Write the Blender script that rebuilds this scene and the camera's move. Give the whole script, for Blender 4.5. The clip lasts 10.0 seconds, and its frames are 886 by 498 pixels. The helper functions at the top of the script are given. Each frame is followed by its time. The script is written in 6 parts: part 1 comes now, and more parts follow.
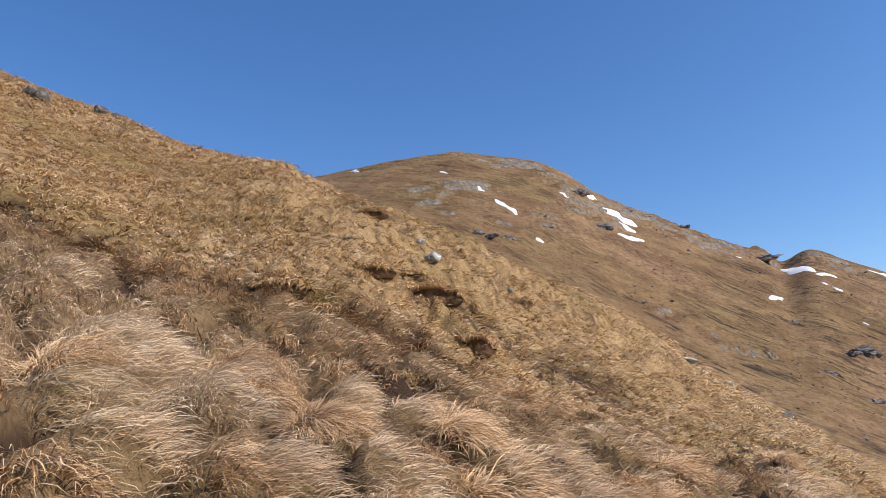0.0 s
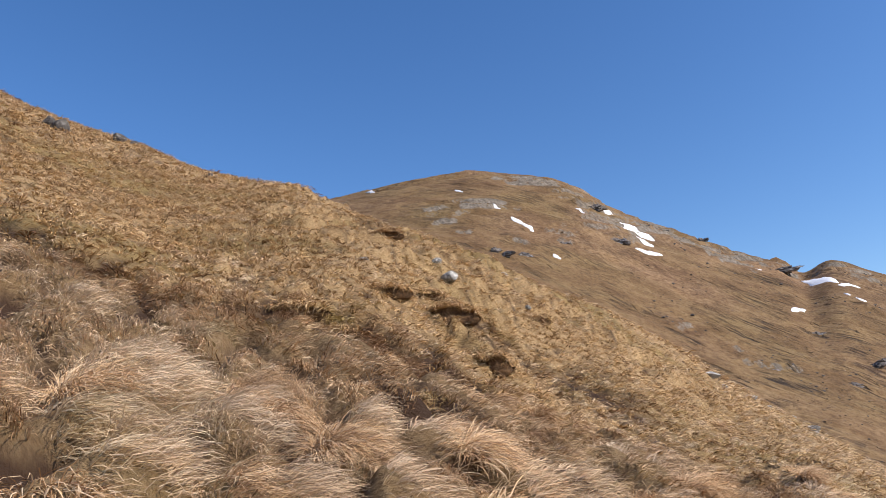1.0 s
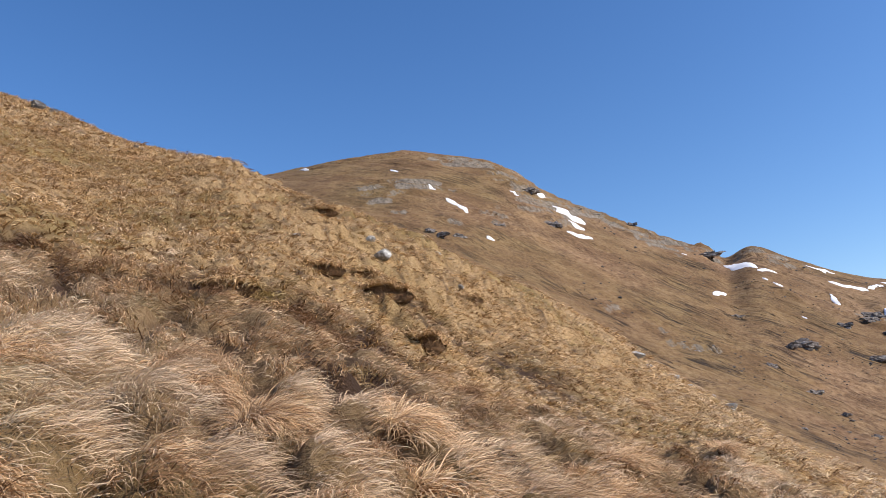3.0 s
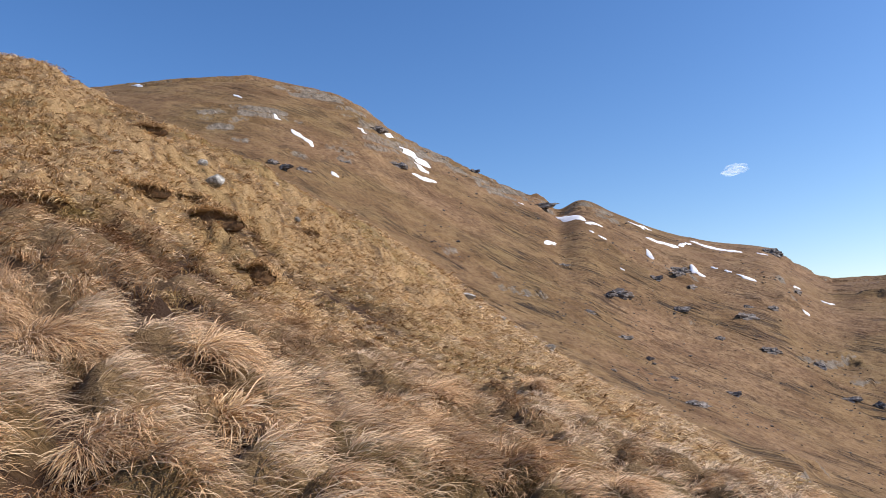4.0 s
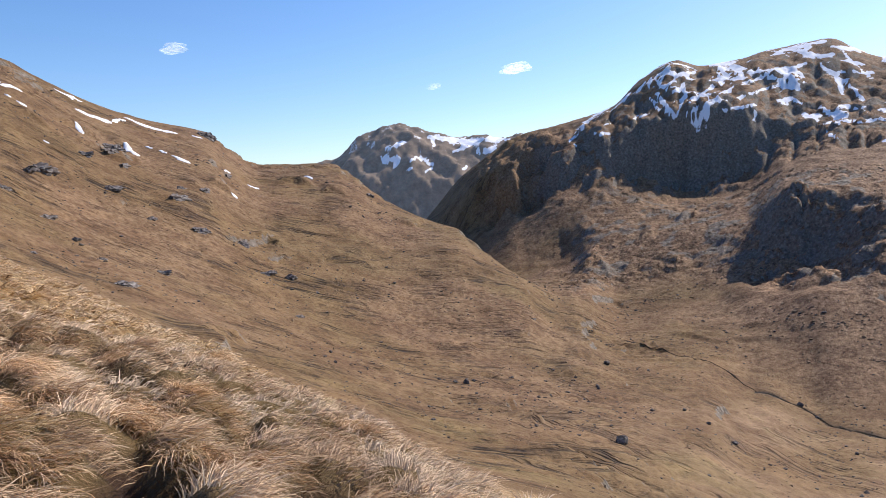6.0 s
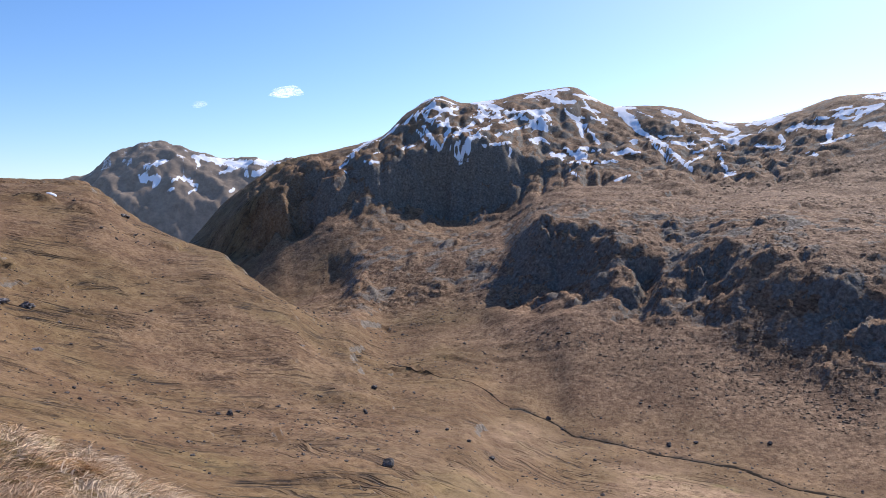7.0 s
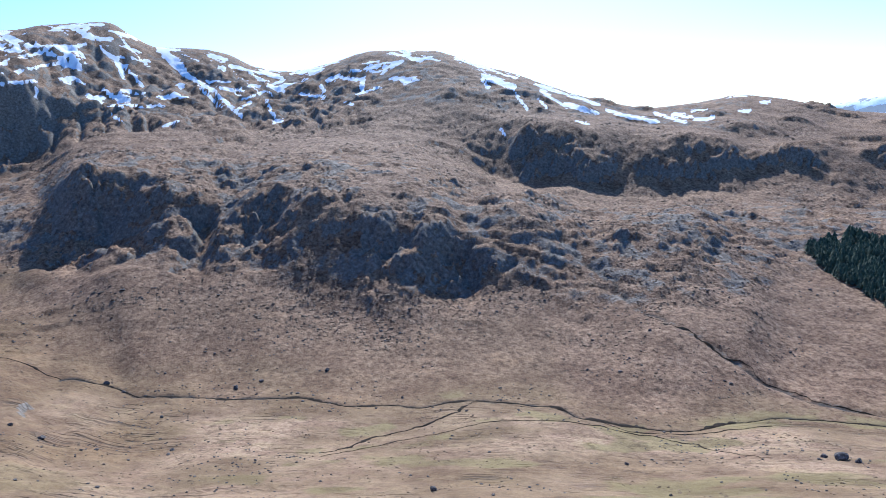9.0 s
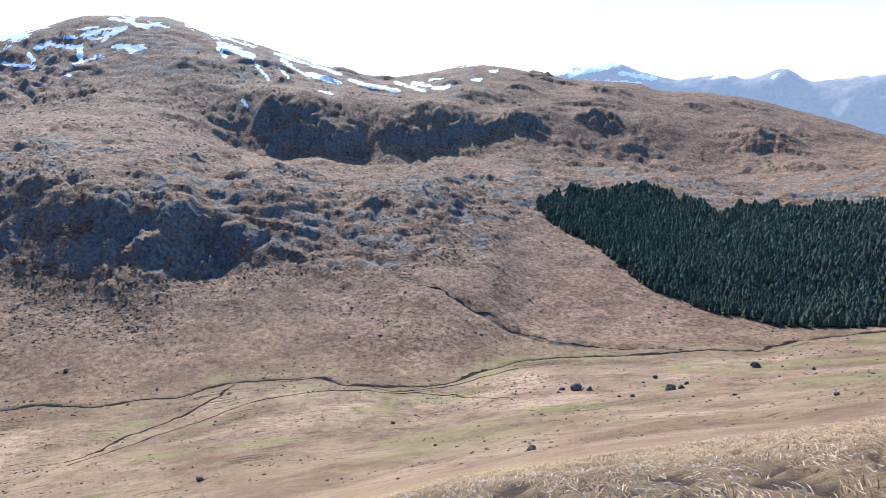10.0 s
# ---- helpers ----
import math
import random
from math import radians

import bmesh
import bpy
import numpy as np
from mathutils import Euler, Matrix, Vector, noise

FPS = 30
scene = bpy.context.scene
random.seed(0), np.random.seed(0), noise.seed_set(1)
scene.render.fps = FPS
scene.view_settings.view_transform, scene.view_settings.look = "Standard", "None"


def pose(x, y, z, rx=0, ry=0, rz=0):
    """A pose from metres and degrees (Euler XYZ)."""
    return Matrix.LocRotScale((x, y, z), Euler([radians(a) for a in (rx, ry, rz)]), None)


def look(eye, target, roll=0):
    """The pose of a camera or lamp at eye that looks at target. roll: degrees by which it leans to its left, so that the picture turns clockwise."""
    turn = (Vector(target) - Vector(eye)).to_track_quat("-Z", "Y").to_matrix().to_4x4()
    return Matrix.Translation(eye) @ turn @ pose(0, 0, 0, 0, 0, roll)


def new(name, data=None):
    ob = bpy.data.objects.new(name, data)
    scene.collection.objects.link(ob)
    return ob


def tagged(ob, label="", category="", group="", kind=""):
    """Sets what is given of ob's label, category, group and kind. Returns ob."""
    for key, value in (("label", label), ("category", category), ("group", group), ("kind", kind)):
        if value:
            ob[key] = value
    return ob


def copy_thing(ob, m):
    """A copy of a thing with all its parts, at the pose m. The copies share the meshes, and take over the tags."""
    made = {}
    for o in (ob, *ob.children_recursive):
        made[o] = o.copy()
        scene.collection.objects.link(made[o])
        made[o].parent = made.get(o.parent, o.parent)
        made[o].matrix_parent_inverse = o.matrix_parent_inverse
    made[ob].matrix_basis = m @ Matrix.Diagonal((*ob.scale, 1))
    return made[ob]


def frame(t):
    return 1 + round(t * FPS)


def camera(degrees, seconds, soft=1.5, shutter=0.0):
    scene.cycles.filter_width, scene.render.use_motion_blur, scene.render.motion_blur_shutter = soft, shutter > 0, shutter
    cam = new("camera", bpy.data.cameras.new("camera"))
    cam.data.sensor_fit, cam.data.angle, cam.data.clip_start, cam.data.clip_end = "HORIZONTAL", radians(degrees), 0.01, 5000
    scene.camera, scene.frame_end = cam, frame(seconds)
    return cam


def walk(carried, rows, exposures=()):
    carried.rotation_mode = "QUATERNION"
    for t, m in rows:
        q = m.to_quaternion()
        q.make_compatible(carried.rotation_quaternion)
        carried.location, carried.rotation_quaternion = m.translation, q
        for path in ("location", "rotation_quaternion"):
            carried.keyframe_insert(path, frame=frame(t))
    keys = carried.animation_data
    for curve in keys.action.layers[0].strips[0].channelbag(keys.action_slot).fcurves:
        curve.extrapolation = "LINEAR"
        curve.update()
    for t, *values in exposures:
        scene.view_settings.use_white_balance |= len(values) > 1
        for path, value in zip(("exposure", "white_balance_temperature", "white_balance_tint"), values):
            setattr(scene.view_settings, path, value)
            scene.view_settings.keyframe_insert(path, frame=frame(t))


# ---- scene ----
cam = camera(61.31, 10.0, soft=0.9)
walk(cam, [
    (0.0, pose(0.000, -0.000, 0.000, 103.60, 3.40, 0.82)),
    (0.5, pose(0.019, -0.010, 0.009, 104.38, 3.78, 1.60)),
    (1.0, pose(0.022, 0.005, 0.009, 105.14, 4.29, 2.39)),
    (1.5, pose(-0.016, 0.014, 0.026, 105.74, 4.84, 2.48)),
    (2.0, pose(-0.029, 0.008, 0.016, 105.72, 5.38, 1.81)),
    (3.5, pose(0.123, 0.184, -0.084, 100.74, 3.80, -7.74)),
    (4.0, pose(0.241, 0.248, -0.126, 97.69, 3.27, -15.22)),
    (4.5, pose(0.327, 0.276, -0.177, 94.18, 3.45, -24.91)),
    (5.0, pose(0.374, 0.295, -0.226, 90.82, 3.55, -35.76)),
    (5.5, pose(0.433, 0.257, -0.224, 87.68, 3.21, -46.89)),
    (6.0, pose(0.514, 0.123, -0.238, 86.31, 2.68, -56.68)),
    (7.5, pose(0.703, -0.390, -0.340, 88.14, 1.14, -82.38)),
    (8.0, pose(0.737, -0.548, -0.379, 87.12, 1.46, -90.51)),
    (8.5, pose(0.749, -0.676, -0.416, 85.15, 1.78, -98.74)),
    (9.0, pose(0.751, -0.754, -0.445, 82.63, 2.11, -107.31)),
    (9.5, pose(0.762, -0.761, -0.457, 80.59, 2.86, -116.83)),
    (10.0, pose(0.743, -0.742, -0.458, 79.48, 3.40, -126.43)),
], exposures=[(0.0, 0.29, 6680, 12), (3.5, 0.29, 6680, 12), (4.5, 0.18, 6720, 14), (5.0, 0.18, 6710, 14), (5.5, 0.25, 6700, 14), (6.0, 0.3, 6650, 14), (7.5, 0.0, 6250, 15), (8.0, -0.33, 6150, 15), (8.5, 0.1, 5560, 18), (9.0, 0.58, 5350, 9), (10.0, 0.78, 5520, 8)])

# ---- light: clear spring sky, sun high over the far side of the glen ----
SUN_AZ, SUN_EL = 111.0, 38.0
world = bpy.data.worlds.new("sky")
scene.world = world
world.use_nodes = True
wn = world.node_tree
sky = wn.nodes.new("ShaderNodeTexSky")
sky.sky_type = "NISHITA"
sky.sun_disc = False
sky.sun_elevation, sky.sun_rotation = radians(SUN_EL), radians(SUN_AZ)
sky.altitude, sky.air_density, sky.dust_density, sky.ozone_density = 600, 1.0, 0.8, 3.0
wn.nodes["Background"].inputs["Strength"].default_value = 0.145
tone = wn.nodes.new("ShaderNodeHueSaturation")
tone.inputs["Saturation"].default_value = 1.24
tone.inputs["Hue"].default_value = 0.506
wn.links.new(sky.outputs["Color"], tone.inputs["Color"])
wn.links.new(tone.outputs["Color"], wn.nodes["Background"].inputs["Color"])

sun = new("sun", bpy.data.lights.new("sun", "SUN"))
sun.data.energy, sun.data.angle, sun.data.color = 4.5, radians(0.53), (1.0, 0.93, 0.83)
_d = Vector((math.sin(radians(SUN_AZ)) * math.cos(radians(SUN_EL)), math.cos(radians(SUN_AZ)) * math.cos(radians(SUN_EL)), math.sin(radians(SUN_EL))))
sun.matrix_world = look(_d * 100, (0, 0, 0))


# ---- numeric noise for landforms ----
def _hash(ix, iy, seed):
    h = (ix.astype(np.int64) * 374761393 + iy.astype(np.int64) * 668265263 + seed * 1442695041) & 0x7FFFFFFF
    h = ((h ^ (h >> 13)) * 1274126177) & 0x7FFFFFFF
    h = ((h ^ (h >> 16)) * 69069 + 12345) & 0x7FFFFFFF
    return ((h >> 7) & 0xFFFF) / 65535.0


def vnoise(x, y, seed=0):
    """Smooth value noise in -1..1."""
    ix, iy = np.floor(x), np.floor(y)
    fx, fy = x - ix, y - iy
    fx, fy = fx * fx * fx * (fx * (fx * 6 - 15) + 10), fy * fy * fy * (fy * (fy * 6 - 15) + 10)
    a, b = _hash(ix, iy, seed), _hash(ix + 1, iy, seed)
    c, d = _hash(ix, iy + 1, seed), _hash(ix + 1, iy + 1, seed)
    return (a + (b - a) * fx + (c - a) * fy + (a - b - c + d) * fx * fy) * 2 - 1


def fbm(x, y, seed=0, octaves=4, gain=0.5):
    out, amp, tot = 0.0, 1.0, 0.0
    for o in range(octaves):
        out = out + amp * vnoise(x * 2 ** o + 17.3 * o, y * 2 ** o - 9.1 * o, seed + o)
        tot += amp
        amp *= gain
    return out / tot


def ridged(x, y, seed=0, octaves=3):
    out, amp, tot = 0.0, 1.0, 0.0
    for o in range(octaves):
        out = out + amp * (1 - np.abs(vnoise(x * 2 ** o + 5.7 * o, y * 2 ** o + 3.3 * o, seed + o)) * 2)
        tot += amp
        amp *= 0.5
    return out / tot


def smooth(a, b, v):
    t = np.clip((v - a) / (b - a), 0, 1)
    return t * t * (3 - 2 * t)


def pchip(xk, yk, x):
    """Monotone cubic through knots."""
    xk, yk = np.asarray(xk, float), np.asarray(yk, float)
    h = np.diff(xk)
    dl = np.diff(yk) / h
    m = np.zeros(len(xk))
    same = dl[:-1] * dl[1:] > 0
    w1, w2 = 2 * h[1:] + h[:-1], h[1:] + 2 * h[:-1]
    with np.errstate(divide="ignore", invalid="ignore"):
        mm = (w1 + w2) / (w1 / dl[:-1] + w2 / dl[1:])
    m[1:-1] = np.where(same, mm, 0)
    m[0], m[-1] = dl[0], dl[-1]
    i = np.clip(np.searchsorted(xk, x) - 1, 0, len(xk) - 2)
    t = np.clip((x - xk[i]) / h[i], 0, 1)
    return (yk[i] * (1 + 2 * t) * (1 - t) ** 2 + h[i] * m[i] * t * (1 - t) ** 2
            + yk[i + 1] * t * t * (3 - 2 * t) + h[i] * m[i + 1] * t * t * (t - 1))


# ---- landforms: break lines of the ground as (bearing, distance, slope angle seen from the path) ----
NEAR = [(-35, 19, 17.5), (-22, 19, 14.2), (-9, 17, 11), (-1, 21, 8.7), (5, 25, 5.8), (10, 27, 4.2), (18, 28, -0.4), (24, 23, -3.1),
        (28, 20, -5.8), (32, 15, -8.7), (40, 12, -13), (48, 10.5, -17.5), (56, 9, -21.5), (75, 8, -27.5), (95, 8, -31), (110, 9, -31.5),
        (130, 10, -29.5), (150, 11, -26), (165, 12, -21), (200, 15, -12), (240, 16, 7), (285, 18, 19)]
BROW = [(-35, 75, 25.7), (-32.4, 75, 24.9), (-28.8, 72, 23.95), (-24.9, 68, 23.1), (-20.9, 60, 21.7), (-16.7, 52, 20.7), (-12.4, 45, 19.95),
        (-9.8, 42, 18.9), (-5.6, 38, 17.1), (-1, 37, 15.2), (2.1, 38, 13.9), (5.1, 41, 12.2), (9.2, 46, 9.9), (13.2, 53, 7.4), (16.9, 61, 4.6),
        (20.3, 68, 1.75), (23.3, 72, -0.5), (27, 66, -3.3), (31.7, 48, -5.9), (36, 36, -8.7), (40, 29, -10.9), (44, 24, -13.7), (49.4, 19, -16.6),
        (52.1, 17, -18.1), (56.3, 15, -21)]
BROW += [(65, 13, -24.5), (78, 13, -28), (95, 13, -31), (110, 15, -30.8), (122.5, 19, -28.2), (134.7, 26, -26.6), (142.7, 31, -25.2),
         (151.5, 36, -23.3), (157.5, 40, -21.6), (172, 40, -16), (200, 42, -9), (240, 50, 9), (285, 62, 20)]
LOWER = [(-35, 250, 16), (-10, 300, 12), (0, 300, 9), (10, 300, 4), (20, 260, -2), (25, 240, -5), (30, 220, -7.5), (36, 200, -10), (40, 200, -11.5),
         (45, 190, -13.7), (50, 180, -16), (56, 170, -19), (65, 165, -21), (75, 165, -24), (90, 165, -26.3), (110, 160, -27.2), (122, 160, -26.6),
         (135, 170, -24.8), (151, 190, -22), (158, 195, -20.2), (175, 220, -15), (200, 220, -10), (240, 200, 8), (285, 220, 15)]
STREAM = [(-35, 450, 17), (0, 480, 14), (10, 480, 10), (20, 450, 4), (25, 430, 1), (30, 420, -2), (36, 420, -5), (40, 420, -7), (45, 430, -9),
          (50, 440, -10.7), (56, 450, -12), (62, 450, -13.2), (68, 450, -14.3), (75, 470, -15.2), (79.3, 560, -14.4), (82.5, 548, -15.5), (84, 520, -16.4), (87, 508, -16.7),
          (91.3, 487, -17.5), (95.8, 477, -18), (99.7, 457, -18.85)]
STREAM += [(104.6, 450, -19.26), (108.7, 460, -18.85), (114.4, 455, -19.2),
           (118, 433, -20.3), (122.6, 428, -20.75), (126, 433, -20.6), (128.7, 452, -19.85), (132, 475, -19.1), (137.2, 482, -18.95), (141.5, 489, -18.8),
           (145.6, 505, -18.3), (149, 510, -18.2), (151.4, 540, -17.4), (154.9, 570, -16.6), (157.2, 585, -16.2), (175, 650, -13), (200, 500, -9), (240, 400, 7), (285, 430, 15)]
SPUR = [(-35, 880, 17), (-10.4, 900, 19.2), (-6.2, 900, 20.05), (-2.5, 910, 20.65), (1.2, 920, 20.88), (4.4, 915, 20.4), (7.9, 900, 19.5), (10.1, 890, 18.4),
        (12.1, 880, 16.9), (14.9, 885, 15.25), (18, 900, 13.6), (21.8, 920, 11.6), (23.6, 930, 10.75), (24.7, 938, 10.0), (26.4, 950, 10.55),
        (28.8, 965, 9.4), (32, 985, 7.8), (35.2, 1000, 6.65), (39.3, 1015, 5.75), (40.9, 1022, 4.5), (43.2, 1030, 3.2)]
SPUR += [(48.4, 1040, 3.0), (49.9, 1000, 2.1), (51.9, 960, 0.5), (54.8, 900, -1.1), (57.7, 840, -2.4), (59.7, 790, -4.1), (62.1, 730, -5.95), (66, 720, -7.9),
         (70, 860, -7.4), (74.3, 870, -6.8), (79.5, 790, -7.0), (83, 730, -7.6), (87, 700, -8.9), (91.5, 680, -9.4), (95.7, 640, -11.2),
         (99.7, 620, -12.3), (102, 590, -13.7)]
SPUR += [(107.3, 630, -11.6), (112.4, 640, -11.4), (117.5, 600, -13.3), (122.8, 600, -12.9), (129, 640, -12.2), (133, 760, -10), (140, 800, -9.6),
         (150, 820, -9.6), (157, 850, -9.2), (175, 900, -7), (200, 800, -6), (240, 700, 8), (285, 760, 15)]
CRAG = [(-35, 1150, 10), (0, 1250, 12), (20, 1250, 6), (30, 1300, 3), (40, 1350, 0), (50, 1300, -3.5), (56, 1150, -5.5), (62, 1000, -6.6), (66, 1080, -5), (68, 1050, -4), (74.4, 1050, -2.9), (78.7, 1030, -2.2), (81.3, 960, -0.9),
        (85.2, 920, -1.2), (88.7, 880, -1.8), (91.6, 870, -2.7), (95.8, 830, -2.0), (99.8, 800, -2.5), (105.5, 790, -3.3), (109, 780, -4.8)]
CRAG += [(112.4, 800, -4.1), (119, 820, -5.7), (125, 860, -5.4), (129.3, 880, -6.6), (133, 950, -6.3), (140, 1000, -6.1), (150, 1000, -7.2), (157, 1000, -7),
         (175, 1100, -6), (200, 1000, -6), (240, 1000, 6), (285, 1050, 11)]
BENCH = [(-35, 1500, 6), (0, 1600, 6), (20, 1600, 3), (40, 1650, -2), (56, 1500, -2.6), (59.2, 1350, -2.6), (62.2, 1270, -2.2), (66.2, 1300, 0.0), (70.3, 1330, 0.6),
         (75.3, 1380, 0.1), (78.8, 1380, 0.85), (81.4, 1400, 2.1), (84, 1400, 2.8), (91.7, 1400, 2.7), (95.8, 1350, 2.0), (103.7, 1300, 1.8), (108, 1260, 0.3)]
BENCH += [(112, 1200, -2.4), (118, 1150, -3.6), (123, 1150, -4.1), (131, 1200, -3.8), (139.6, 1250, -4.7), (147, 1250, -5.9), (157, 1250, -5.4), (175, 1400, -5),
          (200, 1500, -5), (240, 1500, 3), (285, 1500, 7)]
CLIFF = [(-35, 1800, 4), (20, 1900, 0), (40, 1900, -3), (56, 1580, -1.4), (58, 1520, 0.3), (62.2, 1420, 3.2), (66.2, 1440, 4.2), (70.3, 1460, 4.8), (74, 1480, 5.6), (78.8, 1500, 5.6),
         (82, 1600, 5.4), (87, 1650, 4.8), (91.7, 1650, 4.6), (96, 1650, 4.3), (101, 1600, 4.8), (106, 1550, 4.9), (112, 1380, 2.2), (118.7, 1350, 1.5)]
CLIFF += [(125, 1350, 0.4), (131, 1400, -0.3), (138, 1450, -1.0), (147, 1500, -2.6), (157, 1500, -4.4), (175, 1700, -4), (200, 1800, -5), (240, 1800, 1), (285, 1800, 4)]
RIDGE = [(-35, 2100, 2), (20, 2200, -2), (40, 2100, -4), (54, 1880, -2.6), (56, 1880, -0.6), (58, 1890, 1.6), (60.5, 1830, 3.4), (62.4, 1780, 4.55), (66.3, 1720, 5.4),
         (69.6, 1720, 6.25), (71.7, 1830, 8.1), (74.1, 1830, 9.2), (75.9, 1850, 8.65), (78.5, 1880, 8.85), (80.7, 1900, 9.3), (84.1, 1930, 9.55), (85.4, 1940, 8.85),
         (87.1, 1950, 8.0), (90.1, 1960, 7.85), (91.8, 1960, 7.5), (93.8, 1960, 6.6)]
RIDGE += [(95.9, 1950, 6.25), (99.9, 1900, 7.0), (102.2, 1880, 7.6), (106.7, 1860, 7.48), (110.1, 1880, 6.4), (113, 1900, 5.5), (118.6, 1950, 3.5),
          (122.7, 1980, 2.65), (125.8, 1950, 2.85), (128.5, 1920, 3.2), (131, 1920, 2.9), (135.6, 1950, 1.7), (140.8, 1950, 1.05),
          (142.2, 1960, 0.5), (145.5, 1960, 0.05), (148.8, 1950, -0.65), (151.7, 1900, -1.6), (154.4, 1850, -2.5), (157, 1800, -3.4),
          (175, 2100, -4), (200, 2300, -5), (240, 2200, 0), (285, 2200, 2)]


def line(table, az, cols):
    """A break line at the bearings az, carried round the full circle."""
    t = np.array(table, float)
    t = np.concatenate([[[t[-1, 0] - 360, *t[-1, 1:]]], t, [[t[0, 0] + 360, *t[0, 1:]]]])
    return [pchip(t[:, 0], t[:, c], az) for c in cols]


AZ = np.concatenate([np.arange(-40, 40, 0.26), np.arange(40, 60, 0.2), np.arange(60, 158, 0.15), np.arange(158, 166, 0.4), np.arange(167, 320, 3.0)])
RR = np.concatenate([[0.0005], np.geomspace(0.03, 3, 14, endpoint=False), np.geomspace(3, 12, 56, endpoint=False), np.geomspace(12, 75, 180, endpoint=False), np.geomspace(75, 380, 96, endpoint=False),
                     np.linspace(380, 640, 88, endpoint=False), np.linspace(640, 1000, 110, endpoint=False), np.linspace(1000, 2050, 165, endpoint=False),
                     np.geomspace(2050, 4850, 14)])
NA, NR = len(AZ), len(RR)


def landform():
    brow, lower, stream, spur = (line(t, AZ, (1, 2)) for t in (BROW, LOWER, STREAM, SPUR))
    crag, bench, cliff, ridge, near = (line(t, AZ, (1, 2)) for t in (CRAG, BENCH, CLIFF, RIDGE, NEAR))
    z = np.zeros((NA, NR))
    for i, a in enumerate(AZ):
        sa, ca = math.sin(radians(a)), math.cos(radians(a))
        plane = [(r, (-1.57 + r * (-0.377 * sa + 0.179 * ca)) / r) for r in (0.03, 0.1, 0.3, 0.8, 1.5, 3.0, 4.8, 6.6)]
        kn = plane + [(near[0][i], math.tan(radians(near[1][i]))), (brow[0][i], math.tan(radians(brow[1][i])))]
        kn.append((brow[0][i] * 1.45, math.tan(radians(brow[1][i] - (2.5 if a < 15 else 1.0)))))
        for ln in (lower, stream, spur):
            kn.append((ln[0][i], math.tan(radians(ln[1][i]))))
        for ln in (crag, bench, cliff, ridge):
            kn.append((ln[0][i], math.tan(radians(ln[1][i]))))
        kn.append((ridge[0][i] * 1.2, math.tan(radians(min(ridge[1][i] - 3, -2)))))
        kn.append((4850, math.tan(radians(-4.2))))
        u = np.log([k[0] for k in kn])
        z[i] = pchip(u, [k[1] for k in kn], np.log(RR)) * RR
    return z


Z0 = landform()
Z0[:, 0] = Z0[:, 1].mean()
XX = np.sin(np.radians(AZ))[:, None] * RR[None, :]
YY = np.cos(np.radians(AZ))[:, None] * RR[None, :]
AA, RA = np.broadcast_to(AZ[:, None], (NA, NR)), np.broadcast_to(RR[None, :], (NA, NR))
SPUR_R = line(SPUR, AZ, (1,))[0][:, None]
STREAM_R = line(STREAM, AZ, (1,))[0][:, None]
CRAG_R = line(CRAG, AZ, (1,))[0][:, None]
BROW_R = line(BROW, AZ, (1,))[0][:, None]
RIDGE_R = line(RIDGE, AZ, (1,))[0][:, None]



def scarp(az, half, foot, top, deep, low, seed):
    """Gathers the rise between two distances into a steep, ragged face before the upper one; low is the share that stays as a gentle apron."""
    i = slice(*np.searchsorted(AZ, (az - 1.3 * half, az + 1.3 * half)))
    j = slice(*np.searchsorted(RR, (foot - 5, top + 0.35 * (top - foot))))
    x, y, r = XX[i, j], YY[i, j], RA[i, j]
    span = top - foot
    w = 0.94 * (1 - smooth(0.15, 1.0, np.abs((AA[i, j] - az) / half + (r - top) / (6 * span) + 0.55 * fbm(x / (0.9 * deep), y / (0.9 * deep), seed, 4))))
    w = w * (0.35 + 0.65 * smooth(-0.4, 0.0, fbm(x / (0.5 * deep), y / (0.5 * deep), seed + 11, 3)))
    t = (r - foot) / span
    t = t + (0.5 * deep / span) * (fbm(x / (1.2 * deep), y / (1.2 * deep), seed + 2, 6, 0.6) + 0.2 * fbm(x / (0.2 * deep), y / (0.2 * deep), seed + 7, 3)) * w * smooth(0.1, 0.4, t) * (1 - smooth(1.05, 1.3, t))
    k = 1 - deep / span
    bent = np.where(t < k, low * t / k, np.where(t < 1, low + (1 - low) * (t - k) / (1 - k), t))
    src = foot + span * (t + w * (bent - t))
    for n, c in enumerate(range(i.start, i.stop)):
        Z0[c, j] = np.interp(src[n], RR, Z0[c].copy())


# shaded faces of the far side and the wall of the big mountain
for c in [(82.2, 5.4, 735, 945, 104, 0.12, 901), (88.6, 2.0, 690, 880, 60, 0.4, 903), (93.2, 2.4, 690, 850, 40, 0.55, 905), (107.6, 3.4, 606, 722, 56, 0.12, 907), (102.0, 2.6, 640, 730, 28, 0.5, 909),
          (71.5, 13, 1330, 1466, 92, 0.08, 923), (62.5, 5.5, 1280, 1430, 84, 0.05, 925), (125.5, 2.4, 690, 860, 32, 0.5, 927)]:
    scarp(*c)

# tussocky relief close by
near_w = smooth(1.0, 4.0, RA) * (1 - smooth(60, 110, RA)) * (1 - 0.6 * smooth(90, 105, AA))


